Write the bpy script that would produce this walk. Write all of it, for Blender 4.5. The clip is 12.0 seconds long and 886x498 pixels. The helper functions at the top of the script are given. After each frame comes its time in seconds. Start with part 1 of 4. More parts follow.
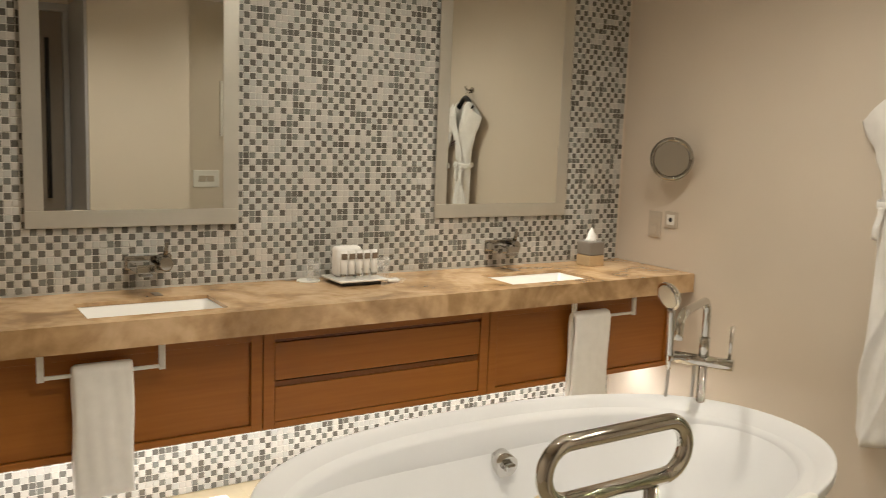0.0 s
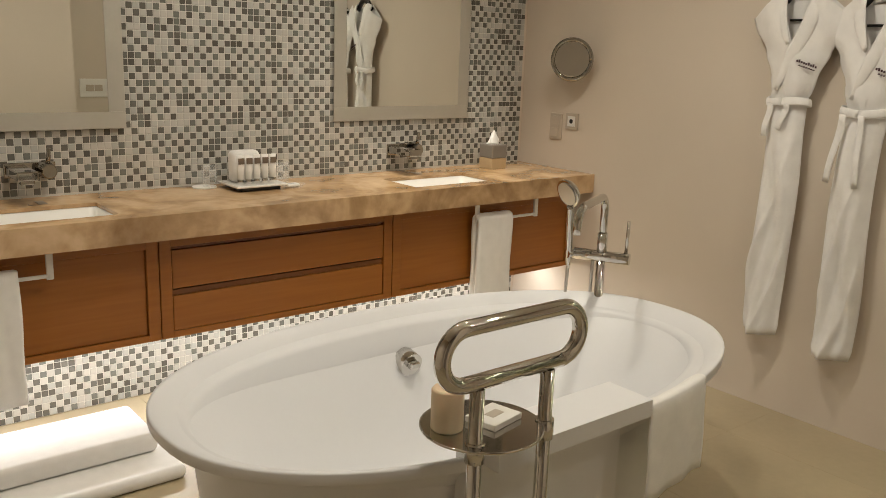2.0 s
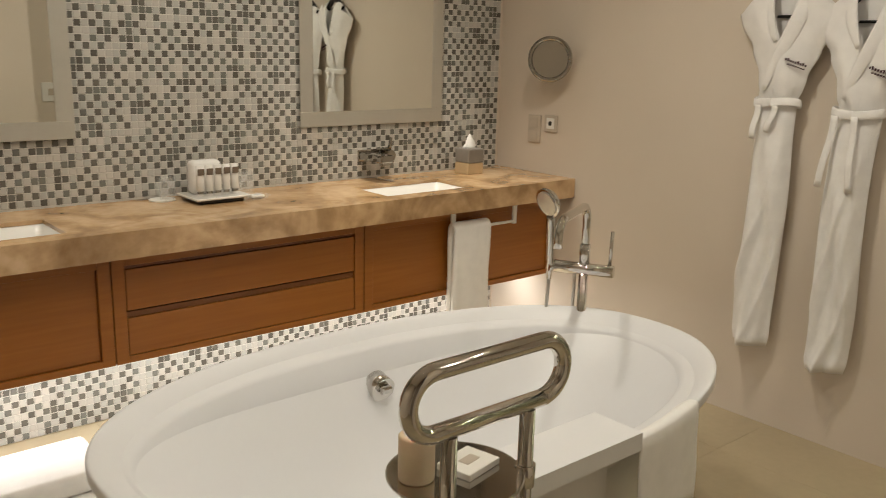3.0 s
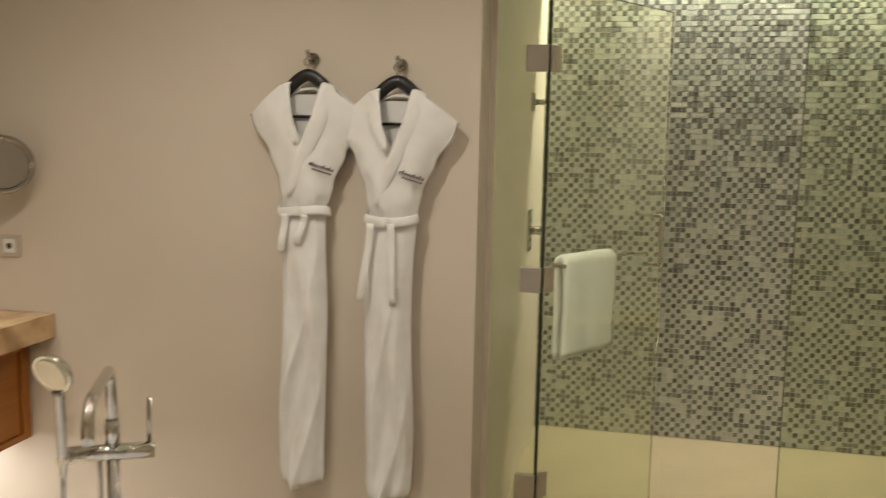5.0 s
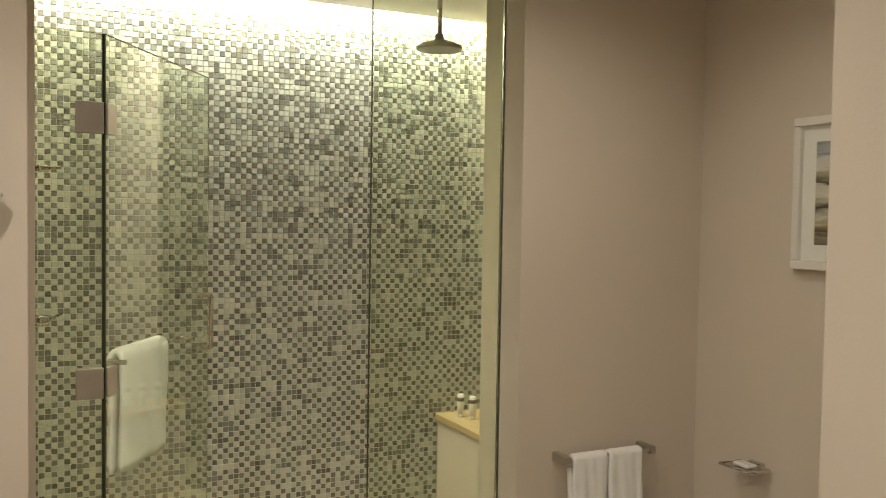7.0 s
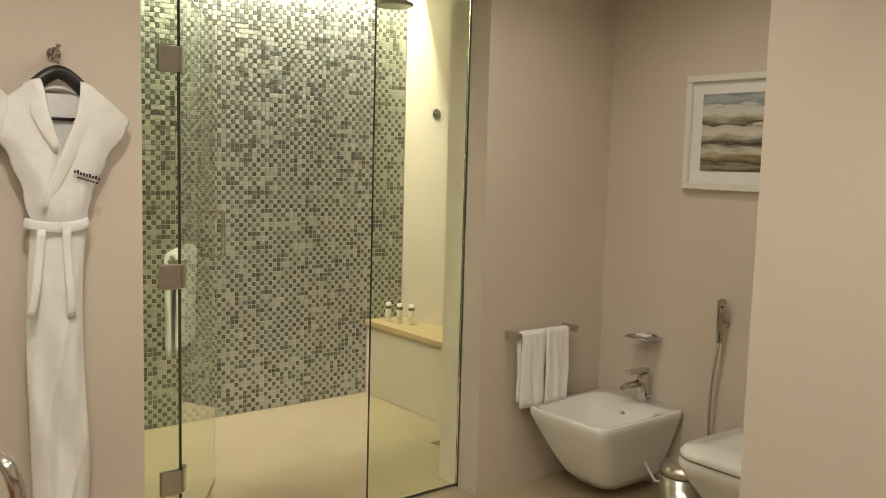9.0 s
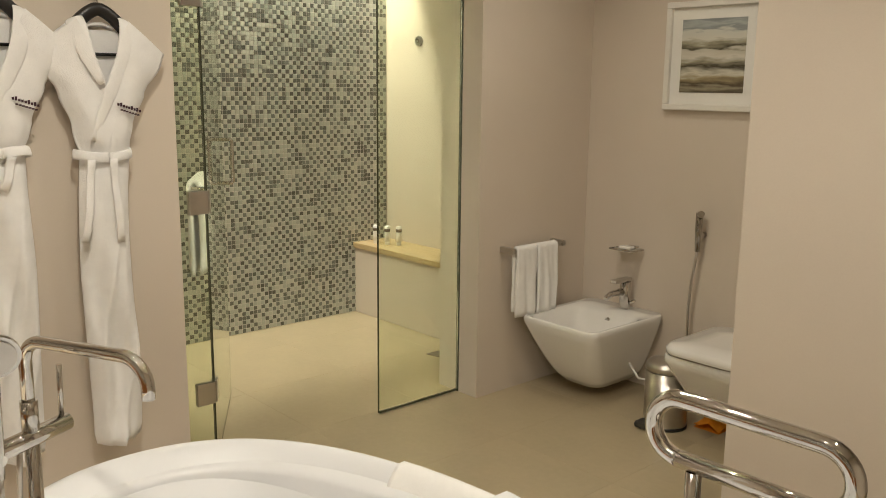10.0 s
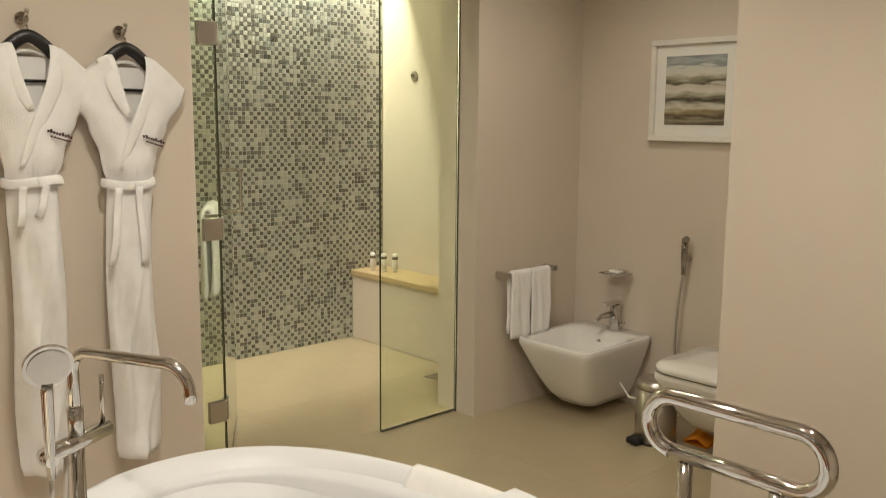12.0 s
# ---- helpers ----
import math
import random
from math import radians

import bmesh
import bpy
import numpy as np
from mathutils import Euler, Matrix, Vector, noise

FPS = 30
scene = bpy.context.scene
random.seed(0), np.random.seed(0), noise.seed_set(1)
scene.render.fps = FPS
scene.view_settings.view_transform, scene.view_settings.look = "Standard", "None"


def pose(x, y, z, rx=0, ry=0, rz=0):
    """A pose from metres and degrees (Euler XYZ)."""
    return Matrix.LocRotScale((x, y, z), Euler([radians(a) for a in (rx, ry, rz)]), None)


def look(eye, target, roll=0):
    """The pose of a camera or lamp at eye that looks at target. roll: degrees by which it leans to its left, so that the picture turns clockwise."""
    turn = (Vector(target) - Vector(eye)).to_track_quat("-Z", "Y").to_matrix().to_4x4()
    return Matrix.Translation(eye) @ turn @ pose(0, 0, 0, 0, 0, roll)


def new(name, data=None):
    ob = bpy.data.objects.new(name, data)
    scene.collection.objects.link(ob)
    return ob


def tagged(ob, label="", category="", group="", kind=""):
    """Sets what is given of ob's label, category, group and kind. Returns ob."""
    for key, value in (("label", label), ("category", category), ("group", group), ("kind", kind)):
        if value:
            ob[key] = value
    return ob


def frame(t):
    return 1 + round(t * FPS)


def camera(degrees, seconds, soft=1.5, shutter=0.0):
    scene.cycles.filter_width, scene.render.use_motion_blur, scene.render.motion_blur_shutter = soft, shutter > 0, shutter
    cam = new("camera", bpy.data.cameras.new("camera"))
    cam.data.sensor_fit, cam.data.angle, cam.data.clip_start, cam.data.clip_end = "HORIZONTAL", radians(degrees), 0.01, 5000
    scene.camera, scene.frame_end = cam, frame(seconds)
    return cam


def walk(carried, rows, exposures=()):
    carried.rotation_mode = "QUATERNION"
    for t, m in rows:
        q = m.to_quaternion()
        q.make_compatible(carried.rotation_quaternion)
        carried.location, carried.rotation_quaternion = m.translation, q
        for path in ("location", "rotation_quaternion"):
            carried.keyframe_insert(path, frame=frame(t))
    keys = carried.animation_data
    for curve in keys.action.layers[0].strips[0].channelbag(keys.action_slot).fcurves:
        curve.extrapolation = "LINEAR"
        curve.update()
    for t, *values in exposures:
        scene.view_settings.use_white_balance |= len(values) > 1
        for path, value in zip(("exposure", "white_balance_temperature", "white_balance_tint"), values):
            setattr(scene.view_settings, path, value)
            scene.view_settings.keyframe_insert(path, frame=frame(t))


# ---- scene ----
cam = camera(54.4, 12.0, soft=0.7, shutter=0.3)
PATH = [
    (0, (-3.361, -3.432, 1.531), (-2.286, -1.767, 1.263), 2.1),
    (0.5, (-3.352, -3.464, 1.504), (-2.155, -1.884, 1.243), 2.2),
    (1, (-3.356, -3.473, 1.486), (-2.124, -1.943, 1.11), 2.3),
    (1.5, (-3.346, -3.468, 1.467), (-2.115, -1.95, 1.043), 2.2),
    (2, (-3.327, -3.433, 1.478), (-2.096, -1.924, 1.023), 2.0),
    (2.5, (-3.263, -3.375, 1.485), (-2.04, -1.868, 1.002), 1.7),
    (2.7, (-3.224, -3.352, 1.486), (-2.001, -1.841, 1.015), 1.6),
    (4.5, (-2.992, -2.823, 1.584), (-1.163, -2.098, 1.224), 1.0),
    (5, (-2.814, -2.682, 1.573), (-0.878, -2.251, 1.314), 1.1),
    (5.5, (-2.629, -2.561, 1.585), (-0.637, -2.534, 1.404), 0.6),
    (6, (-2.518, -2.473, 1.588), (-0.556, -2.822, 1.419), 1.4),
    (6.5, (-2.466, -2.29, 1.609), (-0.583, -2.955, 1.506), 0.5),
    (7, (-2.487, -2.161, 1.581), (-0.69, -3.036, 1.502), 0.9),
    (7.5, (-2.589, -1.982, 1.549), (-0.847, -2.96, 1.443), 1.3),
    (7.7, (-2.648, -1.896, 1.559), (-0.92, -2.897, 1.433), 1.1),
    (9.3, (-2.823, -1.085, 1.515), (-1.297, -2.357, 1.288), 1.7),
    (9.5, (-2.831, -1.025, 1.52), (-1.322, -2.312, 1.265), 1.6),
    (10, (-2.856, -0.858, 1.526), (-1.392, -2.169, 1.152), 0.6),
    (10.5, (-2.919, -0.728, 1.497), (-1.493, -2.074, 1.106), 0.1),
    (11, (-2.96, -0.669, 1.495), (-1.536, -2.008, 1.07), 0.0),
    (11.5, (-2.966, -0.662, 1.5), (-1.547, -2.016, 1.107), 0.1),
    (12, (-2.958, -0.677, 1.525), (-1.508, -2.021, 1.225), 0.5),
]
walk(cam, [(t, look(eye, target, roll)) for t, eye, target, roll in PATH], exposures=[(0, 0.1), (1.0, -0.07), (2.7, -0.12), (4.5, -0.13), (5.5, -0.12), (6.5, -0.07), (7.5, 0.05), (9.5, 0.15), (12, 0.14)])

# ---- world and lamps ----
CEIL = 2.62
X_W, Y_S, Y_B = -3.8, -4.1, -4.5      # west wall, entry door wall, back wall of the nook
SH_X, SH_N = 1.8, -2.19               # shower: mosaic wall, north wall
WARM = (1.0, 0.93, 0.79)

world = bpy.data.worlds.new("world")
world.use_nodes = True
world.node_tree.nodes["Background"].inputs[0].default_value = (1.0, 0.85, 0.7, 1)
world.node_tree.nodes["Background"].inputs[1].default_value = 0.02
scene.world = world


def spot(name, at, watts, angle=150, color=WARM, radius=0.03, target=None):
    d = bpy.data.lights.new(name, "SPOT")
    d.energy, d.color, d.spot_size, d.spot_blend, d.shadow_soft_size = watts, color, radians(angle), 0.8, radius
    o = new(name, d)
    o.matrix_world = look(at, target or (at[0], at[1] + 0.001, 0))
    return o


def strip_lamp(name, at, target, length, width, watts, color, along):
    d = bpy.data.lights.new(name, "AREA")
    d.shape, d.size, d.size_y, d.energy, d.color = "RECTANGLE", length, width, watts, color
    o = new(name, d)
    z = (Vector(at) - Vector(target)).normalized()
    x = Vector(along).normalized()
    y = z.cross(x).normalized()
    o.matrix_world = Matrix.Translation(at) @ Matrix((x, y, z)).transposed().to_4x4()
    return o


# assumed, out of view; (-2.5, -2.25) and (-0.85, -2.8) are only added as fill
ASSUMED_DOWNLIGHTS = [(-2.59, -0.30, 40, 64), (-0.83, -0.30, 95, 64), (-1.72, -0.36, 4, 80), (-1.25, -1.6, 44, 172),
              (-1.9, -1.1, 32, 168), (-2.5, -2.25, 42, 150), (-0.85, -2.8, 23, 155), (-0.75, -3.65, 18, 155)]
for lx, ly, w, ang in ASSUMED_DOWNLIGHTS:
    spot("assumed_downlight_lamp", (lx, ly, CEIL - 0.03), w, ang)
strip_lamp("vanity_led_lamp", (-1.72, -0.20, 0.36), (-1.72, -0.30, 0.0), 3.3, 0.03, 15, (0.98, 0.97, 0.94), (1, 0, 0))
strip_lamp("cove_lamp", (1.725, -3.36, 2.80), (1.84, -3.36, 2.65), 2.2, 0.06, 86, (1.0, 0.98, 0.80), (0, 1, 0))


# ---- materials ----
def material(name, color, rough=0.5, metal=0.0, vary=0.08, scale=6.0, grain=60.0, bump=0.05, **extra):
    m = bpy.data.materials.new(name)
    m.use_nodes = True
    n, l = m.node_tree.nodes, m.node_tree.links
    b = n["Principled BSDF"]
    b.inputs["Roughness"].default_value, b.inputs["Metallic"].default_value = rough, metal
    b.inputs["Base Color"].default_value = (*color, 1)
    for k, v in extra.items():
        b.inputs[k.replace("_", " ")].default_value = v
    co = n.new("ShaderNodeTexCoord")
    if vary:
        big, small = n.new("ShaderNodeTexNoise"), n.new("ShaderNodeTexNoise")
        big.inputs["Scale"].default_value, small.inputs["Scale"].default_value = scale, grain
        big.inputs["Detail"].default_value = 5
        add = n.new("ShaderNodeMath")
        add.operation = "MULTIPLY_ADD"
        add.inputs[1].default_value = 0.35
        l.new(co.outputs["Object"], big.inputs["Vector"])
        l.new(co.outputs["Object"], small.inputs["Vector"])
        l.new(small.outputs["Fac"], add.inputs[0])
        l.new(big.outputs["Fac"], add.inputs[2])
        ramp = n.new("ShaderNodeValToRGB")
        ramp.color_ramp.elements[0].position, ramp.color_ramp.elements[1].position = 0.4, 0.95
        ramp.color_ramp.elements[0].color = (*[c * (1 - vary) for c in color], 1)
        ramp.color_ramp.elements[1].color = (*[min(1, c * (1 + vary)) for c in color], 1)
        l.new(add.outputs[0], ramp.inputs["Fac"])
        l.new(ramp.outputs["Color"], b.inputs["Base Color"])
        if bump:
            bn = n.new("ShaderNodeBump")
            bn.inputs["Strength"].default_value, bn.inputs["Distance"].default_value = bump, 0.01
            l.new(small.outputs["Fac"], bn.inputs["Height"])
            l.new(bn.outputs["Normal"], b.inputs["Normal"])
    return m


def glow(name, color, strength):
    m = bpy.data.materials.new(name)
    m.use_nodes = True
    n = m.node_tree.nodes
    b = n["Principled BSDF"]
    b.inputs["Base Color"].default_value = (*color, 1)
    b.inputs["Emission Color"].default_value = (*color, 1)
    b.inputs["Emission Strength"].default_value = strength
    return m


def mosaic_material(name, single, stops):
    """Glazed mosaic pieces, each of one of a few shades."""
    m = material(name, (0.6, 0.6, 0.6), 0.2, vary=0)
    n, l = m.node_tree.nodes, m.node_tree.links
    if single:
        src = n.new("ShaderNodeObjectInfo").outputs["Random"]
    else:
        src = n.new("ShaderNodeNewGeometry").outputs["Random Per Island"]
    r = n.new("ShaderNodeValToRGB")
    r.color_ramp.interpolation = "CONSTANT"
    e = r.color_ramp.elements
    e[0].position, e[0].color = 0.0, (*stops[0], 1)
    e[1].position, e[1].color = 1 / len(stops), (*stops[1], 1)
    for k, c in enumerate(stops[2:]):
        e.new((k + 2) / len(stops)).color = (*c, 1)
    l.new(src, r.inputs["Fac"])
    l.new(r.outputs["Color"], n["Principled BSDF"].inputs["Base Color"])
    return m


def marble_material():
    m = material("beige_marble", (0.5, 0.36, 0.22), 0.16, vary=0)
    n, l = m.node_tree.nodes, m.node_tree.links
    co, a, v, r = (n.new(k) for k in ("ShaderNodeTexCoord", "ShaderNodeTexNoise", "ShaderNodeTexNoise", "ShaderNodeValToRGB"))
    a.inputs["Scale"].default_value, a.inputs["Detail"].default_value, a.inputs["Distortion"].default_value = 4.5, 9, 0.9
    v.inputs["Scale"].default_value, v.inputs["Detail"].default_value = 24, 6
    l.new(co.outputs["Object"], a.inputs["Vector"])
    l.new(co.outputs["Object"], v.inputs["Vector"])
    e = r.color_ramp.elements
    e[0].position, e[0].color = 0.30, (0.27, 0.155, 0.07, 1)
    e[1].position, e[1].color = 0.72, (0.68, 0.475, 0.28, 1)
    k = e.new(0.47)
    k.color = (0.43, 0.27, 0.135, 1)
    k = e.new(0.56)
    k.color = (0.54, 0.355, 0.19, 1)
    mix = n.new("ShaderNodeMath")
    mix.operation = "MULTIPLY_ADD"
    mix.inputs[1].default_value = 0.25
    off = n.new("ShaderNodeMath")
    off.operation = "SUBTRACT"
    off.inputs[1].default_value = 0.12
    l.new(v.outputs["Fac"], mix.inputs[0])
    l.new(a.outputs["Fac"], mix.inputs[2])
    l.new(mix.outputs[0], off.inputs[0])
    l.new(off.outputs[0], r.inputs["Fac"])
    l.new(r.outputs["Color"], n["Principled BSDF"].inputs["Base Color"])
    return m


def wood_material(name, dark, light):
    m = material(name, light, 0.38, vary=0)
    n, l = m.node_tree.nodes, m.node_tree.links
    co, mp, a, r = (n.new(k) for k in ("ShaderNodeTexCoord", "ShaderNodeMapping", "ShaderNodeTexNoise", "ShaderNodeValToRGB"))
    mp.inputs["Scale"].default_value = (2.0, 30, 45)
    a.inputs["Scale"].default_value, a.inputs["Detail"].default_value = 1.5, 8
    l.new(co.outputs["Object"], mp.inputs["Vector"])
    l.new(mp.outputs["Vector"], a.inputs["Vector"])
    r.color_ramp.elements[0].position, r.color_ramp.elements[0].color = 0.3, (*dark, 1)
    r.color_ramp.elements[1].position, r.color_ramp.elements[1].color = 0.7, (*light, 1)
    l.new(a.outputs["Fac"], r.inputs["Fac"])
    l.new(r.outputs["Color"], n["Principled BSDF"].inputs["Base Color"])
    return m


def painting_material():
    m = material("abstract_painting", (0.4, 0.4, 0.35), 0.6, vary=0)
    n, l = m.node_tree.nodes, m.node_tree.links
    co, mp, a, sep, add, r = (n.new(k) for k in ("ShaderNodeTexCoord", "ShaderNodeMapping", "ShaderNodeTexNoise",
                                                 "ShaderNodeSeparateXYZ", "ShaderNodeMath", "ShaderNodeValToRGB"))
    mp.inputs["Scale"].default_value = (6.0, 1, 34)
    a.inputs["Scale"].default_value, a.inputs["Detail"].default_value = 1.2, 10
    l.new(co.outputs["Object"], mp.inputs["Vector"])
    l.new(mp.outputs["Vector"], a.inputs["Vector"])
    l.new(co.outputs["Object"], sep.inputs[0])
    add.operation = "MULTIPLY_ADD"
    add.inputs[1].default_value = 0.26
    fit = n.new("ShaderNodeMath")
    fit.operation = "MULTIPLY_ADD"
    fit.inputs[1].default_value, fit.inputs[2].default_value = 2.98, -0.13
    l.new(sep.outputs["Z"], fit.inputs[0])
    l.new(a.outputs["Fac"], add.inputs[0])
    l.new(fit.outputs[0], add.inputs[2])
    stops = [(0.0, (.10, .08, .05)), (0.06, (.28, .25, .17)), (0.12, (.08, .055, .03)), (0.2, (.30, .24, .13)), (0.26, (.58, .55, .45)), (0.36, (.05, .04, .02)),
             (0.42, (.30, .27, .19)), (0.48, (.60, .57, .49)), (0.58, (.50, .47, .38)), (0.61, (.06, .05, .025)), (0.68, (.34, .31, .22)),
             (0.73, (.60, .58, .50)), (0.83, (.56, .56, .50)), (0.87, (.24, .26, .26)), (0.93, (.38, .40, .39)), (1.0, (.22, .24, .24))]
    e = r.color_ramp.elements
    e[0].position, e[0].color = stops[0][0], (*stops[0][1], 1)
    e[1].position, e[1].color = stops[-1][0], (*stops[-1][1], 1)
    for p, c in stops[1:-1]:
        e.new(p).color = (*c, 1)
    l.new(add.outputs[0], r.inputs["Fac"])
    l.new(r.outputs["Color"], n["Principled BSDF"].inputs["Base Color"])
    return m


M_WALL = material("cream_wall_paint", (0.63, 0.55, 0.46), 0.7, vary=0.035, scale=2.0, grain=180, bump=0.04)
M_CEIL = material("white_ceiling_paint", (0.80, 0.76, 0.70), 0.8, vary=0.03, scale=2, grain=120, bump=0.03)
M_FLOOR = material("cream_stone_tile", (0.43, 0.355, 0.23), 0.34, vary=0.09, scale=3.0, grain=35, bump=0.02)
M_JOINT = material("tile_joint", (0.41, 0.34, 0.22), 0.8, vary=0.08, grain=150)
M_GROUT = material("pale_grout", (0.63, 0.61, 0.565), 0.85, vary=0.08, grain=200)
PALE = [(0.53, 0.51, 0.48), (0.49, 0.485, 0.46), (0.56, 0.535, 0.50), (0.47, 0.47, 0.45), (0.52, 0.505, 0.475)]
DARK = [(0.13, 0.124, 0.108), (0.11, 0.103, 0.089), (0.155, 0.153, 0.137), (0.14, 0.132, 0.115), (0.18, 0.182, 0.165)]
# shades of PALE and DARK with the shower's greenish light in the colour
PALE_GREENLIT = [(0.52, 0.545, 0.475), (0.48, 0.51, 0.45), (0.56, 0.575, 0.50), (0.46, 0.49, 0.43), (0.52, 0.535, 0.465)]
DARK_GREENLIT = [(0.165, 0.170, 0.147), (0.14, 0.139, 0.117), (0.20, 0.212, 0.187), (0.175, 0.172, 0.146), (0.23, 0.244, 0.216)]
VANITY_TILES = [mosaic_material("vanity_mosaic", one, shades) for one in (False, True) for shades in (PALE, DARK)]
SHOWER_TILES = [mosaic_material("shower_mosaic", one, shades) for one in (False, True) for shades in (PALE_GREENLIT, DARK_GREENLIT)]
M_MARBLE = marble_material()
M_WOOD = wood_material("reddish_wood_veneer", (0.30, 0.104, 0.015), (0.355, 0.130, 0.021))
# darker copy of the cabinet veneer, with the shade of the gaps in it
M_WOODSHADE = wood_material("gap_shade_wood", (0.15, 0.05, 0.010), (0.19, 0.066, 0.014))
M_OAK = wood_material("light_oak_plank", (0.44, 0.32, 0.165), (0.57, 0.43, 0.235))
M_CERAMIC = material("white_ceramic", (0.80, 0.78, 0.74), 0.09, vary=0.015, scale=3, bump=0, Coat_Weight=0.5)
M_ACRYL = material("white_tub_acrylic", (0.77, 0.772, 0.785), 0.36, vary=0.015, scale=3, bump=0)
M_CHROME = material("chrome", (0.62, 0.60, 0.57), 0.06, 1.0, vary=0.02, scale=20, bump=0)
# darkened chrome: dark reflections on faucets and shaving mirror are in its colour
M_CHROME2 = material("darkened_chrome", (0.40, 0.38, 0.35), 0.04, 1.0, vary=0.02, scale=20, bump=0)
M_STEEL = material("brushed_steel", (0.55, 0.52, 0.48), 0.28, 1.0, vary=0.08, scale=12, grain=220, bump=0.03)
M_TOWEL = material("white_terry", (0.87, 0.855, 0.83), 0.95, vary=0.04, scale=25, grain=420, bump=0.25, Sheen_Weight=0.25)
M_ROBE = material("white_robe_terry", (0.88, 0.86, 0.84), 0.95, vary=0.05, scale=18, grain=380, bump=0.45, Sheen_Weight=0.3)
M_HANGER = material("black_hanger_wood", (0.012, 0.010, 0.009), 0.4, vary=0.2)
M_THREAD = material("dark_embroidery", (0.06, 0.03, 0.04), 0.9, vary=0.2)
M_BLACK = material("black_plastic", (0.015, 0.014, 0.013), 0.4, vary=0.1)
M_PLATE = material("taupe_switch_plate", (0.50, 0.43, 0.35), 0.35, vary=0.04)
M_WHITEP = material("white_plastic", (0.78, 0.76, 0.72), 0.35, vary=0.03)
M_FRAME = material("white_picture_frame", (0.74, 0.71, 0.65), 0.4, vary=0.04)
M_CARD = material("white_card", (0.78, 0.76, 0.71), 0.7, vary=0.03)
M_TAUPE = material("taupe_door_paint", (0.30, 0.25, 0.21), 0.45, vary=0.05)
M_GREY = material("grey_frame_and_daylight_tint", (0.42, 0.41, 0.43), 0.4, vary=0.05)
M_CANDLE = material("cream_wax", (0.62, 0.50, 0.34), 0.45, vary=0.06, Subsurface_Weight=0.15)
M_ORANGE = material("orange_cloth", (0.85, 0.30, 0.01), 0.8, vary=0.1)
M_BOXSTONE = material("beige_leather_box", (0.50, 0.37, 0.22), 0.6, vary=0.08)
M_BOXGREY = material("grey_box_cover", (0.22, 0.20, 0.18), 0.5, vary=0.1)
M_TISSUE = material("tissue_paper", (0.88, 0.87, 0.85), 0.9, vary=0.02)
M_LABEL = material("taupe_label", (0.16, 0.12, 0.085), 0.7, vary=0.1)
M_FROST = material("frosted_mirror_border", (0.56, 0.54, 0.485), 0.42, 0.75, vary=0.04, scale=8, bump=0.02)
M_MIRROR = material("silvered_mirror", (0.86, 0.88, 0.84), 0.01, 1.0, vary=0)
M_PAINT = painting_material()
M_GLASS = material("shower_glass", (0.91, 0.96, 0.82), 0.0, vary=0, Transmission_Weight=1.0, IOR=1.38)
M_CLEAR = material("clear_glass", (0.85, 0.86, 0.84), 0.03, vary=0, Alpha=0.11)
M_GEDGE = material("dark_glass_edge", (0.045, 0.050, 0.028), 0.25, vary=0.1)
M_LED = glow("led_strip_diffuser", (1.0, 0.94, 0.80), 9.0)
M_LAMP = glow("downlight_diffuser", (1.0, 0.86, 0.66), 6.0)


# ---- mesh helpers ----
def box(bm, lo, hi, bevel=0.0, seg=2):
    c = [(a + b) / 2 for a, b in zip(lo, hi)]
    s = [max(1e-4, abs(b - a)) for a, b in zip(lo, hi)]
    r = bmesh.ops.create_cube(bm, size=1, matrix=Matrix.Translation(c) @ Matrix.Diagonal((*s, 1)))
    if bevel:
        ed = list({e for v in r["verts"] for e in v.link_edges})
        bmesh.ops.bevel(bm, geom=ed, offset=bevel, segments=seg, affect="EDGES", profile=0.5)
    return bm


def tube(bm, pts, r, seg=14, flat=1.0, up=(0, 0, 1)):
    """A round or flattened tube along points; r may be a list."""
    pts = [Vector(p) for p in pts]
    rings, n = [], len(pts)
    side = None
    for i, p in enumerate(pts):
        d = (pts[min(i + 1, n - 1)] - pts[max(i - 1, 0)]).normalized()
        if side is None:
            u = Vector(up)
            side = d.cross(u) if abs(d.dot(u)) < 0.95 else d.cross(Vector((1, 0, 0)))
        side = (side - d * side.dot(d)).normalized()
        nor = d.cross(side)
        rr = r[i] if isinstance(r, (list, tuple)) else r
        rings.append([bm.verts.new(p + side * math.cos(a) * rr + nor * math.sin(a) * rr * flat)
                      for a in (2 * math.pi * k / seg for k in range(seg))])
    for a, b in zip(rings, rings[1:]):
        for k in range(seg):
            bm.faces.new((a[k], a[(k + 1) % seg], b[(k + 1) % seg], b[k])).smooth = True
    bm.faces.new(rings[0][::-1])
    bm.faces.new(rings[-1])
    return bm


def lathe(bm, profile, seg=32, at=(0, 0, 0), smooth=True):
    """profile: (radius, height) pairs from bottom to top, closed by caps."""
    rings = [[bm.verts.new((at[0] + r * math.cos(2 * math.pi * k / seg), at[1] + r * math.sin(2 * math.pi * k / seg), at[2] + z))
              for k in range(seg)] for r, z in profile]
    for a, b in zip(rings, rings[1:]):
        for k in range(seg):
            bm.faces.new((a[k], a[(k + 1) % seg], b[(k + 1) % seg], b[k])).smooth = smooth
    bm.faces.new(rings[0][::-1])
    bm.faces.new(rings[-1])
    return bm


def arc(c, r, a0, a1, n, plane="xz"):
    out = []
    for i in range(n + 1):
        a = radians(a0 + (a1 - a0) * i / n)
        u, v = r * math.cos(a), r * math.sin(a)
        out.append(Vector(c) + Vector({"xz": (u, 0, v), "xy": (u, v, 0), "yz": (0, u, v)}[plane]))
    return out


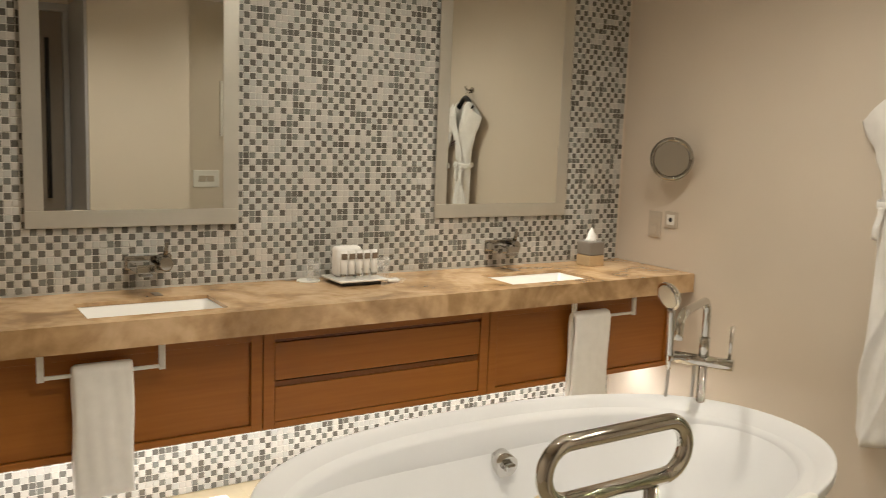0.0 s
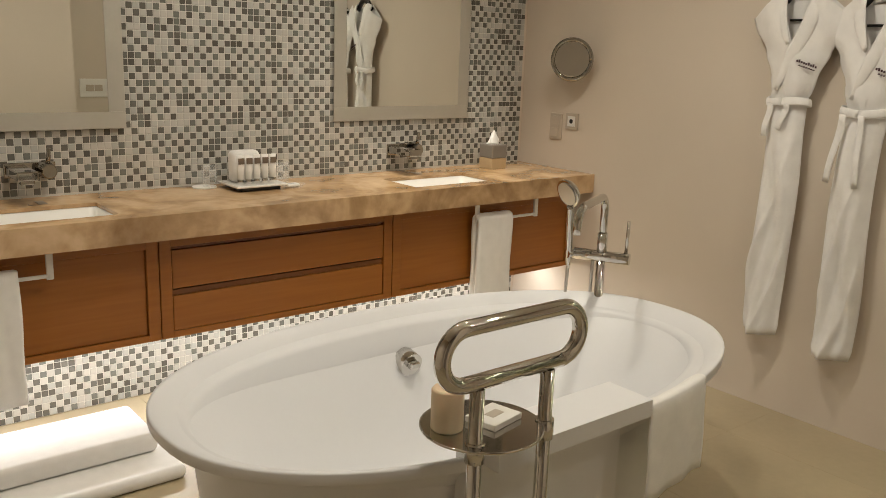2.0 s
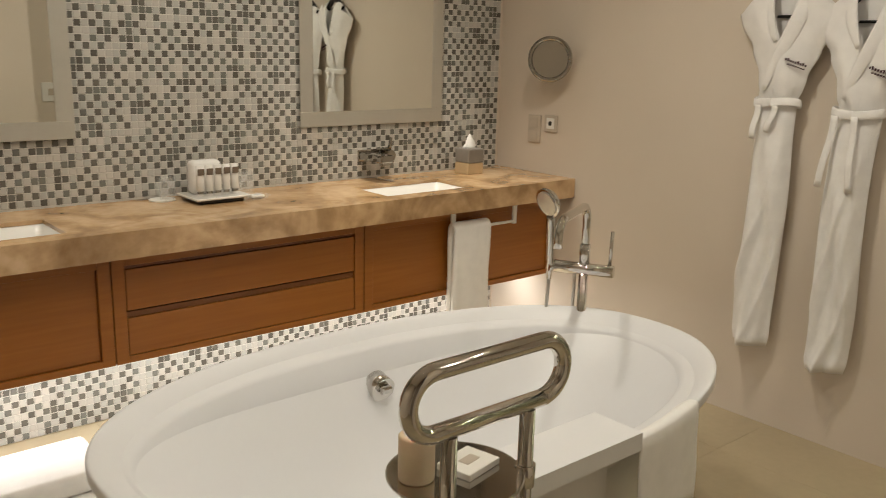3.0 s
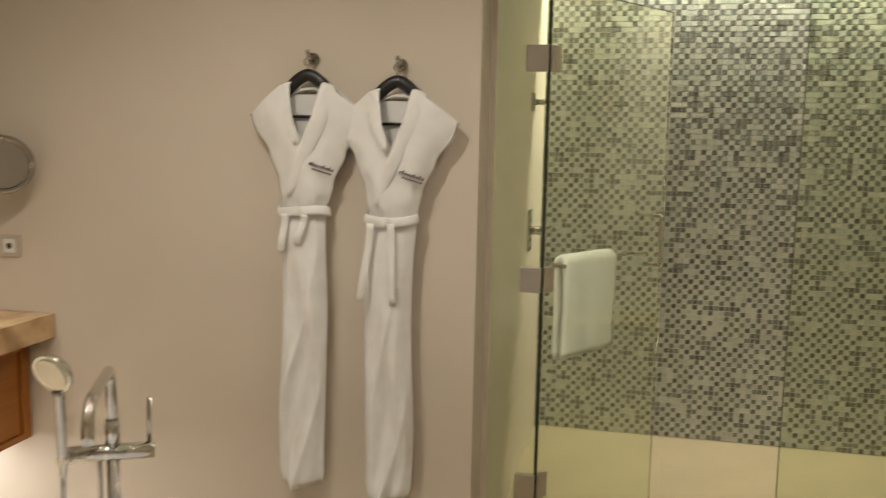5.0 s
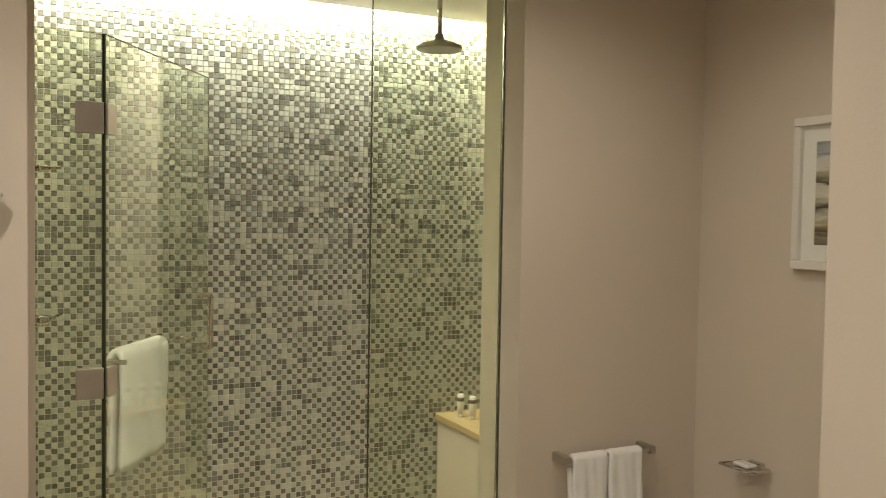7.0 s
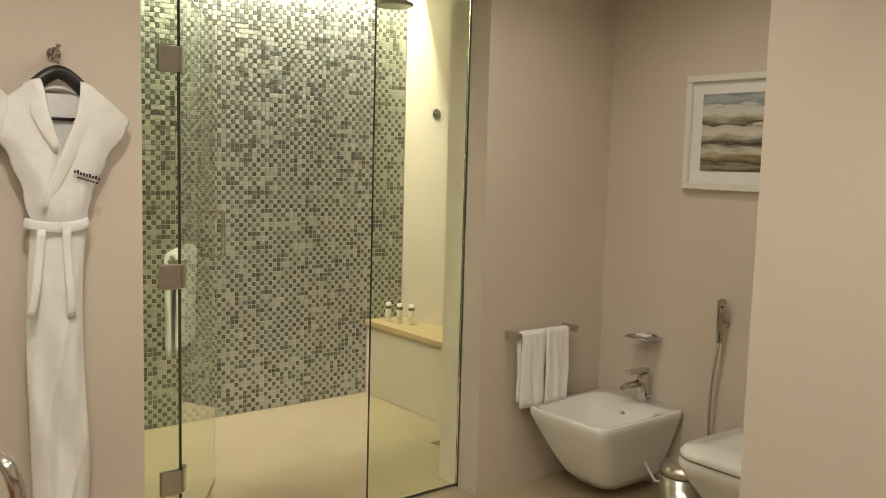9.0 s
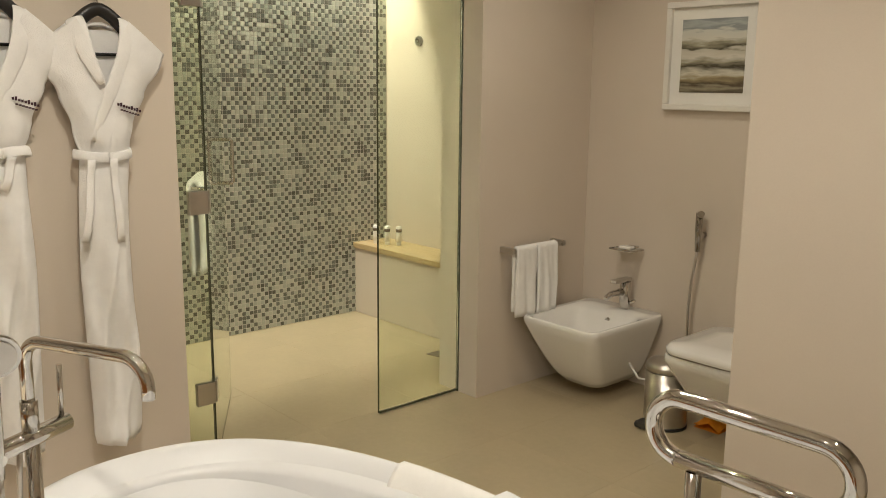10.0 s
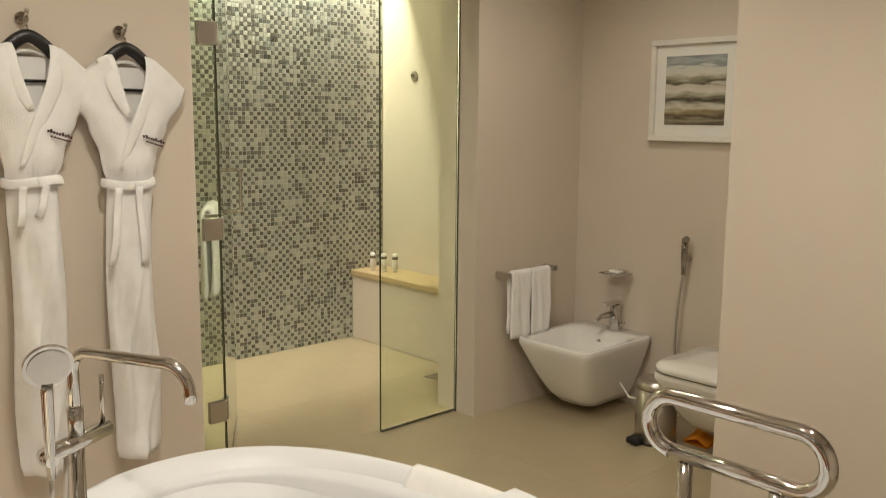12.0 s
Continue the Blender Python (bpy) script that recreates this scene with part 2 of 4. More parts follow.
def mesh_object(name, bm, mat, smooth=False):
    bmesh.ops.recalc_face_normals(bm, faces=bm.faces[:])
    me = bpy.data.meshes.new(name)
    if smooth:
        for f in bm.faces:
            f.smooth = True
    bm.to_mesh(me)
    bm.free()
    me.materials.append(mat)
    return new(name, me)


def part(name, bm, mat, parent, label="", smooth=False):
    o = mesh_object(name, bm, mat, smooth)
    o.parent = parent
    if label:
        tagged(o, label)
    return o


def thing(name, at, label, category, group="", rz=0.0):
    o = new(name)
    o.matrix_world = pose(*at, 0, 0, rz)
    return tagged(o, label, category, group)


def structure(name, boxes, mat, label, bevel=0.0):
    bm = bmesh.new()
    for lo, hi in boxes:
        box(bm, lo, hi, bevel)
    return tagged(mesh_object(name, bm, mat), label, name.split("_")[0], kind="structure")


def bx(lo, hi, bevel=0.0, seg=2):
    return box(bmesh.new(), lo, hi, bevel, seg)


# ---- the shell ----
H2 = 2.9
T = 0.15
structure("wall_north", [((X_W - T, 0.006, 0), (T, T, CEIL + 0.1))], M_WALL, "cream wall behind the mosaic and vanity")
structure("wall_west", [((X_W - T, Y_S - T, 0), (X_W, 0.006, CEIL + 0.1))], M_WALL, "plain cream painted wall")
structure("wall_east", [((0, SH_N + 0.02, 0), (0.19, 0.006, CEIL + 0.1))], M_WALL, "cream painted wall with robes hanging on it")
structure("wall_south", [((-2.2, Y_B, 0), (-1.472, -3.37, CEIL + 0.1))], M_WALL, "thick cream painted wall block beside the toilet nook")
structure("wall_entry", [((X_W, Y_S - T, 0), (-3.18, Y_S, CEIL + 0.1)), ((-3.18, Y_S - T, 2.42), (-2.222, Y_S, CEIL + 0.1))], M_WALL, "cream wall around the entry door")
# grey sheet added on the block's side: bluish daylight put in as colour
structure("panel_entry", [((-2.22, Y_S - 0.1, 0.0), (-2.201, -3.385, 2.42))], M_GREY, "grey sheet on the wall block, bluish daylight put into its colour")
structure("wall_back", [((-1.472, Y_B - T, 0), (SH_X + T, Y_B, H2))], M_WALL, "cream wall behind bidet, toilet and shower bench")
structure("wall_post", [((0.06, Y_B, 0), (0.34, -3.70, CEIL + 0.1))], M_WALL, "cream stub wall between shower and bidet")
structure("wall_shower_back", [((SH_X + 0.006, Y_B, 0), (SH_X + T, SH_N + 0.14, H2))], M_WALL, "wall behind the shower mosaic")
structure("wall_shower_north", [((0.19, SH_N, 0), (SH_X + 0.006, SH_N + 0.14, H2))], M_WALL, "cream painted side wall of the shower")
structure("floor", [((X_W - T, Y_B - T, -0.12), (SH_X + T, T, -0.006))], M_JOINT, "cream stone tile floor with thin joints")
structure("ceiling", [((X_W - T, Y_B - T, CEIL), (1.66, T, CEIL + 0.12))], M_CEIL, "white painted ceiling with assumed recessed downlights")
structure("ceiling_cove", [((1.62, Y_B - T, H2), (SH_X + T, SH_N + 0.2, H2 + 0.06)), ((1.62, Y_B, CEIL + 0.12), (1.66, SH_N, H2))], M_CEIL,
          "recessed light cove above the shower mosaic")
tagged(mesh_object("light_strip", bx((1.665, Y_B + 0.04, 2.72), (1.68, SH_N - 0.04, 2.76)), M_LED), "warm LED strip in the shower ceiling cove", "light")
# unseen fittings added at the assumed lamp positions
for lx, ly, w, ang in ASSUMED_DOWNLIGHTS:
    d = thing("downlight", (lx, ly, CEIL), "round recessed white ceiling downlight, assumed and out of view", "light", "ceiling downlights")
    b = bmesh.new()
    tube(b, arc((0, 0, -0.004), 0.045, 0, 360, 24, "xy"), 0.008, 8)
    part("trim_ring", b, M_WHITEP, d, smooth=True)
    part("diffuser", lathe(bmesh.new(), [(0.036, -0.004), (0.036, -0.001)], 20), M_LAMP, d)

# door behind the walker
door = tagged(new("door_1"), "closed taupe door with a long dark pull handle", "door", kind="structure")
door.matrix_world = pose(-2.705, Y_S - 0.06, 0)
part("door_leaf", bx((-0.415, -0.025, 0.005), (0.438, 0.025, 2.36), 0.003), M_TAUPE, door)
b = bx((0.44, -0.07, 0), (0.482, 0.064, 2.36), 0.004)
box(b, (-0.48, -0.07, 0), (-0.42, 0.064, 2.36), 0.004)
box(b, (-0.48, -0.07, 2.36), (0.48, 0.064, 2.42), 0.004)
part("door_frame", b, M_GREY, door, "grey painted door frame")
b = tube(bmesh.new(), [(0.32, 0.085, 0.9), (0.32, 0.085, 2.15)], 0.018, 12)
for z in (1.05, 2.0):
    tube(b, [(0.32, 0.02, z), (0.32, 0.09, z)], 0.010, 8)
part("door_handle", b, M_HANGER, door, "long dark vertical pull handle")


# ---- vanity ----
CT, CF = 0.88, -0.55
SINKS = (-2.59, -0.83)


def counter():
    """Marble slab with two openings, built from butted bars, one mesh."""
    b = bmesh.new()
    xs, ys = [-3.42], [CF, -0.465, -0.205, -0.004]
    for s in SINKS:
        xs += [s - 0.24, s + 0.24]
    xs.append(-0.004)
    for i in range(len(xs) - 1):
        for j in range(3):
            if i in (1, 3) and j == 1:
                continue
            box(b, (xs[i], ys[j], CT - 0.014), (xs[i + 1], ys[j + 1], CT))
    bmesh.ops.remove_doubles(b, verts=b.verts[:], dist=0.0005)
    inner = [f for f in b.faces if len([e for e in f.edges if len(e.link_faces) > 2]) == 4]
    bmesh.ops.delete(b, geom=inner, context="FACES_ONLY")
    return b


ct = thing("vanity_counter", (0, 0, 0), "polished brown beige marble vanity counter with two sink cutouts", "counter")
part("slab", counter(), M_MARBLE, ct)
part("front_apron", bx((-3.42, CF, CT - 0.092), (-0.004, CF + 0.04, CT - 0.01405)), M_MARBLE, ct)

for s in SINKS:
    k = thing("sink", (s, -0.335, 0), "white rectangular undermount ceramic sink", "sink", "vanity sinks")
    b = bmesh.new()
    rings = []
    for hx, hy, z in ((0.255, 0.145, CT - 0.016), (0.238, 0.128, CT - 0.016), (0.226, 0.116, CT - 0.10), (0.20, 0.09, CT - 0.135), (0.02, 0.02, CT - 0.14)):
        ring = []
        for cx, cy, a0 in ((1, 1, 0), (-1, 1, 90), (-1, -1, 180), (1, -1, 270)):
            rr = min(0.03, hx * 0.5, hy * 0.5)
            for p in arc((cx * (hx - rr), cy * (hy - rr), z), rr, a0, a0 + 90, 5, "xy"):
                ring.append(b.verts.new(p))
        rings.append(ring)
    for p, q in zip(rings, rings[1:]):
        for i in range(len(p)):
            b.faces.new((p[i], p[(i + 1) % len(p)], q[(i + 1) % len(p)], q[i])).smooth = True
    b.faces.new(rings[-1])
    part("basin", b, M_CERAMIC, k)
    part("drain", lathe(bmesh.new(), [(0.026, CT - 0.139), (0.026, CT - 0.133), (0.018, CT - 0.131)], 20), M_CHROME, k, "chrome drain")
    part("overflow_slot", bx((0.055 if s < -2 else 0.0, 0.17, CT), (0.085 if s < -2 else 0.03, 0.245, CT + 0.0015)), M_LABEL, k, "narrow dark slot in the counter")

    f = thing("wall_faucet", (s + (0.075 if s < -2 else 0.02), 0, 0.985), "chrome wall-mounted basin mixer with spout", "faucet", "vanity faucets")
    part("backplate", bx((-0.095, -0.012, -0.028), (0.085, -0.0005, 0.028), 0.004), M_CHROME2, f)
    b = bx((-0.090, -0.185, -0.016), (-0.018, -0.012, 0.018), 0.005)
    box(b, (-0.078, -0.178, -0.030), (-0.030, -0.150, -0.012), 0.003)
    part("spout", b, M_CHROME2, f)
    b = tube(bmesh.new(), [(0.045, -0.012, 0), (0.045, -0.016, 0), (0.045, -0.075, 0), (0.045, -0.082, 0)], [0.034, 0.029, 0.029, 0.024], 24)
    part("valve", b, M_CHROME2, f)
    part("lever", tube(bmesh.new(), [(0.045, -0.062, 0.020), (0.05, -0.068, 0.085)], [0.010, 0.007], 12), M_CHROME2, f)

CAB_F, CAB_B, CZ0, CZ1 = -0.44, -0.03, 0.388, CT - 0.094
for name, x0, x1, drawers in (("cabinet", -3.38, -2.212, False), ("cabinet", -2.21, -1.172, True), ("cabinet", -1.17, -0.012, False)):
    label = "reddish brown wood vanity drawer unit with two drawers" if drawers else "reddish brown wood vanity side cabinet with recessed panel"
    c = thing(name, (x0, 0, CZ0), label, "cabinet", "vanity cabinets")
    w, h = x1 - x0, CZ1 - CZ0
    # the drawer carcass takes the darker copy, so its gaps look shaded
    part("body", bx((0.001, CAB_F + 0.03, 0.0), (w - 0.001, CAB_B, h - 0.07), 0.002), M_WOODSHADE if drawers else M_WOOD, c)
    b = bmesh.new()
    st = 0.045
    box(b, (0.001, CAB_F, 0), (st, CAB_F + 0.029, h), 0.002)
    box(b, (w - st, CAB_F, 0), (w - 0.001, CAB_F + 0.029, h), 0.002)
    box(b, (st, CAB_F, 0), (w - st, CAB_F + 0.029, 0.024), 0.002)
    box(b, (st, CAB_F, h - 0.05), (w - st, CAB_F + 0.029, h), 0.002)
    part("face_frame", b, M_WOOD, c)
    if drawers:
        for z0, z1 in ((0.026, 0.160), (0.188, 0.334)):
            d = part("drawer_front", bx((st + 0.003, CAB_F + 0.004, z0), (w - st - 0.003, CAB_F + 0.027, z1), 0.002), M_WOOD, c)
            # strip in the gap above the drawer, shade put in by colour
            d2 = part("finger_pull", bx((st + 0.003, CAB_F + 0.012, z1 + 0.002), (w - st - 0.003, CAB_F + 0.026, z1 + 0.022)), M_WOODSHADE, d)
    else:
        part("panel", bx((st + 0.002, CAB_F + 0.012, 0.026), (w - st - 0.002, CAB_F + 0.027, h - 0.052), 0.002), M_WOOD, c)
tagged(mesh_object("light_strip", bx((-3.3, -0.21, CZ0 - 0.012), (-0.1, -0.19, CZ0 - 0.001)), M_LED), "warm LED strip under the vanity cabinets", "light")


def draped(bm, w, front, back, gap, thick, seed, waves=3, amp=0.004, nx=20, flare=0.0, cap=None):
    """A folded towel over a bar that runs along x; front hangs on -y."""
    path = []
    for i in range(13):
        path.append((-gap, -front + (front) * i / 12))
    for a in range(1, 9):
        t = math.pi * (1 - a / 9)
        path.append((gap * math.cos(t), (cap or gap) * math.sin(t)))
    for i in range(13):
        path.append((gap, -back * i / 12))
    n = len(path)
    outer, inner = [], []
    for j in range(nx + 1):
        u = j / nx
        ro, ri = [], []
        for i, (d, z) in enumerate(path):
            p, q = path[max(i - 1, 0)], path[min(i + 1, n - 1)]
            t = Vector((q[0] - p[0], q[1] - p[1])).normalized()
            nrm = Vector((-t[1], t[0]))
            hang = min(1, -min(z, 0) / 0.2)
            wob = amp * hang * math.sin(u * math.pi * 2 * waves + seed + i * 0.08) + 0.3 * amp * math.sin(u * 23 + i * 0.4 + seed)
            th = thick * (0.55 if j in (0, nx) else 1) * (0.6 if i in (0, n - 1) else 1)
            x = (u - 0.5) * w * (1 + flare * hang) + 0.002 * math.sin(i * 0.7 + seed)
            ro.append(bm.verts.new((x, d + nrm[0] * (th / 2) + wob, z + nrm[1] * th / 2)))
            ri.append(bm.verts.new((x, d - nrm[0] * (th / 2) + wob, z - nrm[1] * th / 2)))
        outer.append(ro)
        inner.append(ri)
    for j in range(nx):
        for i in range(n - 1):
            bm.faces.new((outer[j][i], outer[j + 1][i], outer[j + 1][i + 1], outer[j][i + 1])).smooth = True
            bm.faces.new((inner[j][i + 1], inner[j + 1][i + 1], inner[j + 1][i], inner[j][i])).smooth = True
        bm.faces.new((outer[j][0], inner[j][0], inner[j + 1][0], outer[j + 1][0]))
        bm.faces.new((outer[j][-1], outer[j + 1][-1], inner[j + 1][-1], inner[j][-1]))
    for j in (0, nx):
        for i in range(n - 1):
            bm.faces.new((outer[j][i], outer[j][i + 1], inner[j][i + 1], inner[j][i])).smooth = True
    return bm


BAR_Y = -0.485
for x0, x1, tx, tw, lab in ((-0.725, -0.345, -0.625, 0.215, 1.0), (-2.98, -2.595, -2.79, 0.19, 2.0)):
    r = thing("towel_rail", ((x0 + x1) / 2, BAR_Y, CT - 0.094), "white square towel rail fixed under the marble counter", "towel rail", "vanity towel rails")
    hw = (x1 - x0) / 2
    for sx in (-1, 1):
        part("bracket", bx((sx * hw - 0.011, -0.006, -0.10), (sx * hw + 0.011, 0.006, 0.001), 0.002), M_WHITEP, r)
    part("bar", bx((-hw, -0.006, -0.094), (hw, 0.006, -0.082), 0.002), M_WHITEP, r)
    tw_ob = thing("hand_towel", (tx, BAR_Y, CT - 0.094 - 0.082), "white folded hand towel hanging on the vanity rail", "towel", "vanity hand towels")
    part("cloth", draped(bmesh.new(), tw, 0.43, 0.40, 0.019, 0.022, lab, 1, 0.004), M_TOWEL, tw_ob)

# mirrors
for x0, x1 in ((-2.957, -2.163), (-1.213, -0.421)):
    m = thing("wall_mirror", ((x0 + x1) / 2, -0.008, 1.13), "tall wall mirror with a wide frosted border", "mirror", "vanity mirrors", -0.7)
    w, h, bd = (x1 - x0) / 2, 1.26, 0.065
    part("backing", bx((-w + 0.03, -0.009, 0.03), (w - 0.03, -0.001, h - 0.03)), M_GREY, m)
    part("mirror_glass", bx((-w + bd, -0.0145, bd), (w - bd, -0.0095, h - bd)), M_MIRROR, m)
    b = bx((-w, -0.0145, 0), (w, -0.0095, bd - 0.0005), 0.001, 1)
    box(b, (-w, -0.0145, h - bd + 0.0005), (w, -0.0095, h), 0.001, 1)
    box(b, (-w, -0.0145, bd), (-w + bd - 0.0005, -0.0095, h - bd), 0.001, 1)
    box(b, (w - bd + 0.0005, -0.0145, bd), (w, -0.0095, h - bd), 0.001, 1)
    part("frosted_border", b, M_FROST, m, "frosted glass border")

# things on the counter
tb = thing("tissue_box", (-0.33, -0.14, CT), "beige and grey tissue box with a tissue sticking out", "tissue box")
part("base", bx((-0.05, -0.05, 0.0), (0.05, 0.05, 0.055), 0.004), M_BOXSTONE, tb)
part("cover", bx((-0.051, -0.051, 0.0555), (0.051, 0.051, 0.125), 0.006), M_BOXGREY, tb)
b = bmesh.new()
prev = None
for i in range(9):
    u = i / 8
    hw = 0.036 * (1 - u) ** 0.8 + 0.001
    ring = [b.verts.new((hw * math.cos(a) * (1 + 0.25 * math.sin(3 * a + i)), hw * math.sin(a) * 0.6, 0.125 + 0.07 * u)) for a in (2 * math.pi * k / 14 for k in range(14))]
    if prev:
        for k in range(14):
            b.faces.new((prev[k], prev[(k + 1) % 14], ring[(k + 1) % 14], ring[k])).smooth = True
    else:
        b.faces.new(ring[::-1])
    prev = ring
b.faces.new(prev)
part("tissue", b, M_TISSUE, tb, "white crumpled tissue")

tray = thing("amenity_tray", (-1.70, -0.17, CT), "dark based tray with white top for toiletries", "tray")
part("base", bx((-0.09, -0.075, 0.0), (0.09, 0.075, 0.016), 0.004), M_BLACK, tray)
part("plate", bx((-0.115, -0.095, 0.0165), (0.115, 0.095, 0.026), 0.004), M_CERAMIC, tray)
for i in range(5):
    t_ = thing("toiletry_tube", (-1.772 + i * 0.036, -0.205, CT + 0.0265), "white toiletry tube with a dark label band", "toiletry tube", "amenity tubes")
    b = bmesh.new()
    lathe(b, [(0.012, 0.0), (0.013, 0.02)], 16)
    part("cap", b, M_CHROME, t_, "shiny cap", True)
    b = bmesh.new()
    prev = None
    for z, rx, ry in ((0.0205, 0.0155, 0.0155), (0.06, 0.0155, 0.012), (0.118, 0.0165, 0.003)):
        ring = [b.verts.new((rx * math.cos(a), ry * math.sin(a), z)) for a in (2 * math.pi * k / 16 for k in range(16))]
        if prev:
            for k in range(16):
                b.faces.new((prev[k], prev[(k + 1) % 16], ring[(k + 1) % 16], ring[k])).smooth = True
        else:
            b.faces.new(ring[::-1])
        prev = ring
    b.faces.new(prev)
    part("body", b, M_WHITEP, t_)
    part("label_band", bx((-0.013, -0.0125, 0.082), (0.013, -0.0085, 0.106)), M_LABEL, t_, "dark taupe label")
wc = thing("washcloth", (-1.705, -0.135, CT + 0.0265), "white washcloth rolled behind the toiletry tubes", "towel")
b = bx((-0.08, -0.03, 0.0), (0.045, 0.03, 0.13), 0.02, 4)
part("cloth", b, M_TOWEL, wc, smooth=True)
for gx, gy, gz in ((-1.86, -0.10, 0.095), (-1.535, -0.12, 0.095)):
    g = thing("tumbler", (gx, gy, CT), "clear glass tumbler standing on the counter", "glass", "counter tumblers")
    part("bowl", lathe(bmesh.new(), [(0.028, 0), (0.034, gz), (0.0325, gz), (0.0268, 0.008)], 24), M_CLEAR, g)
sd = thing("soap_dish", (-1.555, -0.24, CT), "small clear glass soap dish with a soap", "soap dish")
part("dish", lathe(bmesh.new(), [(0.035, 0), (0.06, 0.018), (0.057, 0.018), (0.034, 0.004)], 28), M_CLEAR, sd)
part("soap", bx((-0.03, -0.02, 0.0065), (0.03, 0.02, 0.02), 0.006), M_CERAMIC, sd, "white soap")
co_ = thing("coaster", (-1.87, -0.07, CT), "flat round white paper coaster", "coaster")
part("disc", lathe(bmesh.new(), [(0.05, 0), (0.05, 0.005)], 28), M_CARD, co_)

# wall things on the east wall
mg = thing("shaving_mirror", (0, -0.36, 1.442), "round chrome magnifying mirror on a wall arm", "mirror")
part("wall_plate", tube(bmesh.new(), [(-0.0005, 0, 0), (-0.018, 0, 0)], 0.035, 24), M_CHROME, mg)
part("arm", tube(bmesh.new(), [(-0.015, 0, 0), (-0.06, 0.0, 0), (-0.09, -0.06, 0)], 0.009, 10), M_CHROME, mg)
nrm = Vector((-0.86, -0.50, 0)).normalized()
c0 = Vector((-0.11, -0.085, 0))
b = tube(bmesh.new(), [c0 - nrm * 0.012, c0 + nrm * 0.006], 0.098, 40)
part("back_shell", b, M_CHROME, mg)
sx = Vector((0, 0, 1)).cross(nrm).normalized()
b = tube(bmesh.new(), [c0 + nrm * 0.008 + (sx * math.cos(a) + Vector((0, 0, 1)) * math.sin(a)) * 0.096 for a in (2 * math.pi * k / 48 for k in range(49))], 0.011, 10)
part("rim", b, M_CHROME2, mg, smooth=True)
# mirror face in darkened chrome, for the dim room it would reflect
part("glass", tube(bmesh.new(), [c0 + nrm * 0.0065, c0 + nrm * 0.0085], 0.087, 40), M_CHROME2, mg)
for y0, y1, z0, z1, kind in ((-0.305, -0.222, 1.03, 1.165, "switch"), (-0.415, -0.332, 1.09, 1.172, "socket")):
    p = thing("wall_" + kind, (0, (y0 + y1) / 2, z0), "taupe plastic shaver outlet plate on the wall" if kind == "switch" else "taupe plastic wall socket with a dark round recess", kind)
    hy, h = (y1 - y0) / 2, z1 - z0
    part("plate", bx((-0.010, -hy, 0), (-0.0005, hy, h), 0.002), M_PLATE, p)
    if kind == "switch":
        part("rocker", bx((-0.014, -hy * 0.6, h * 0.55), (-0.0105, hy * 0.6, h * 0.9), 0.001), M_PLATE, p)
        part("rocker", bx((-0.014, -hy * 0.6, h * 0.1), (-0.0105, hy * 0.6, h * 0.45), 0.001), M_PLATE, p)
    else:
        part("recess", tube(bmesh.new(), [(-0.0105, 0, h / 2), (-0.0125, 0, h / 2)], 0.012, 18), M_BLACK, p, "dark round recess")
        part("insert", bx((-0.0123, -hy * 0.62, h * 0.18), (-0.0103, hy * 0.62, h * 0.82), 0.001), M_WHITEP, p)


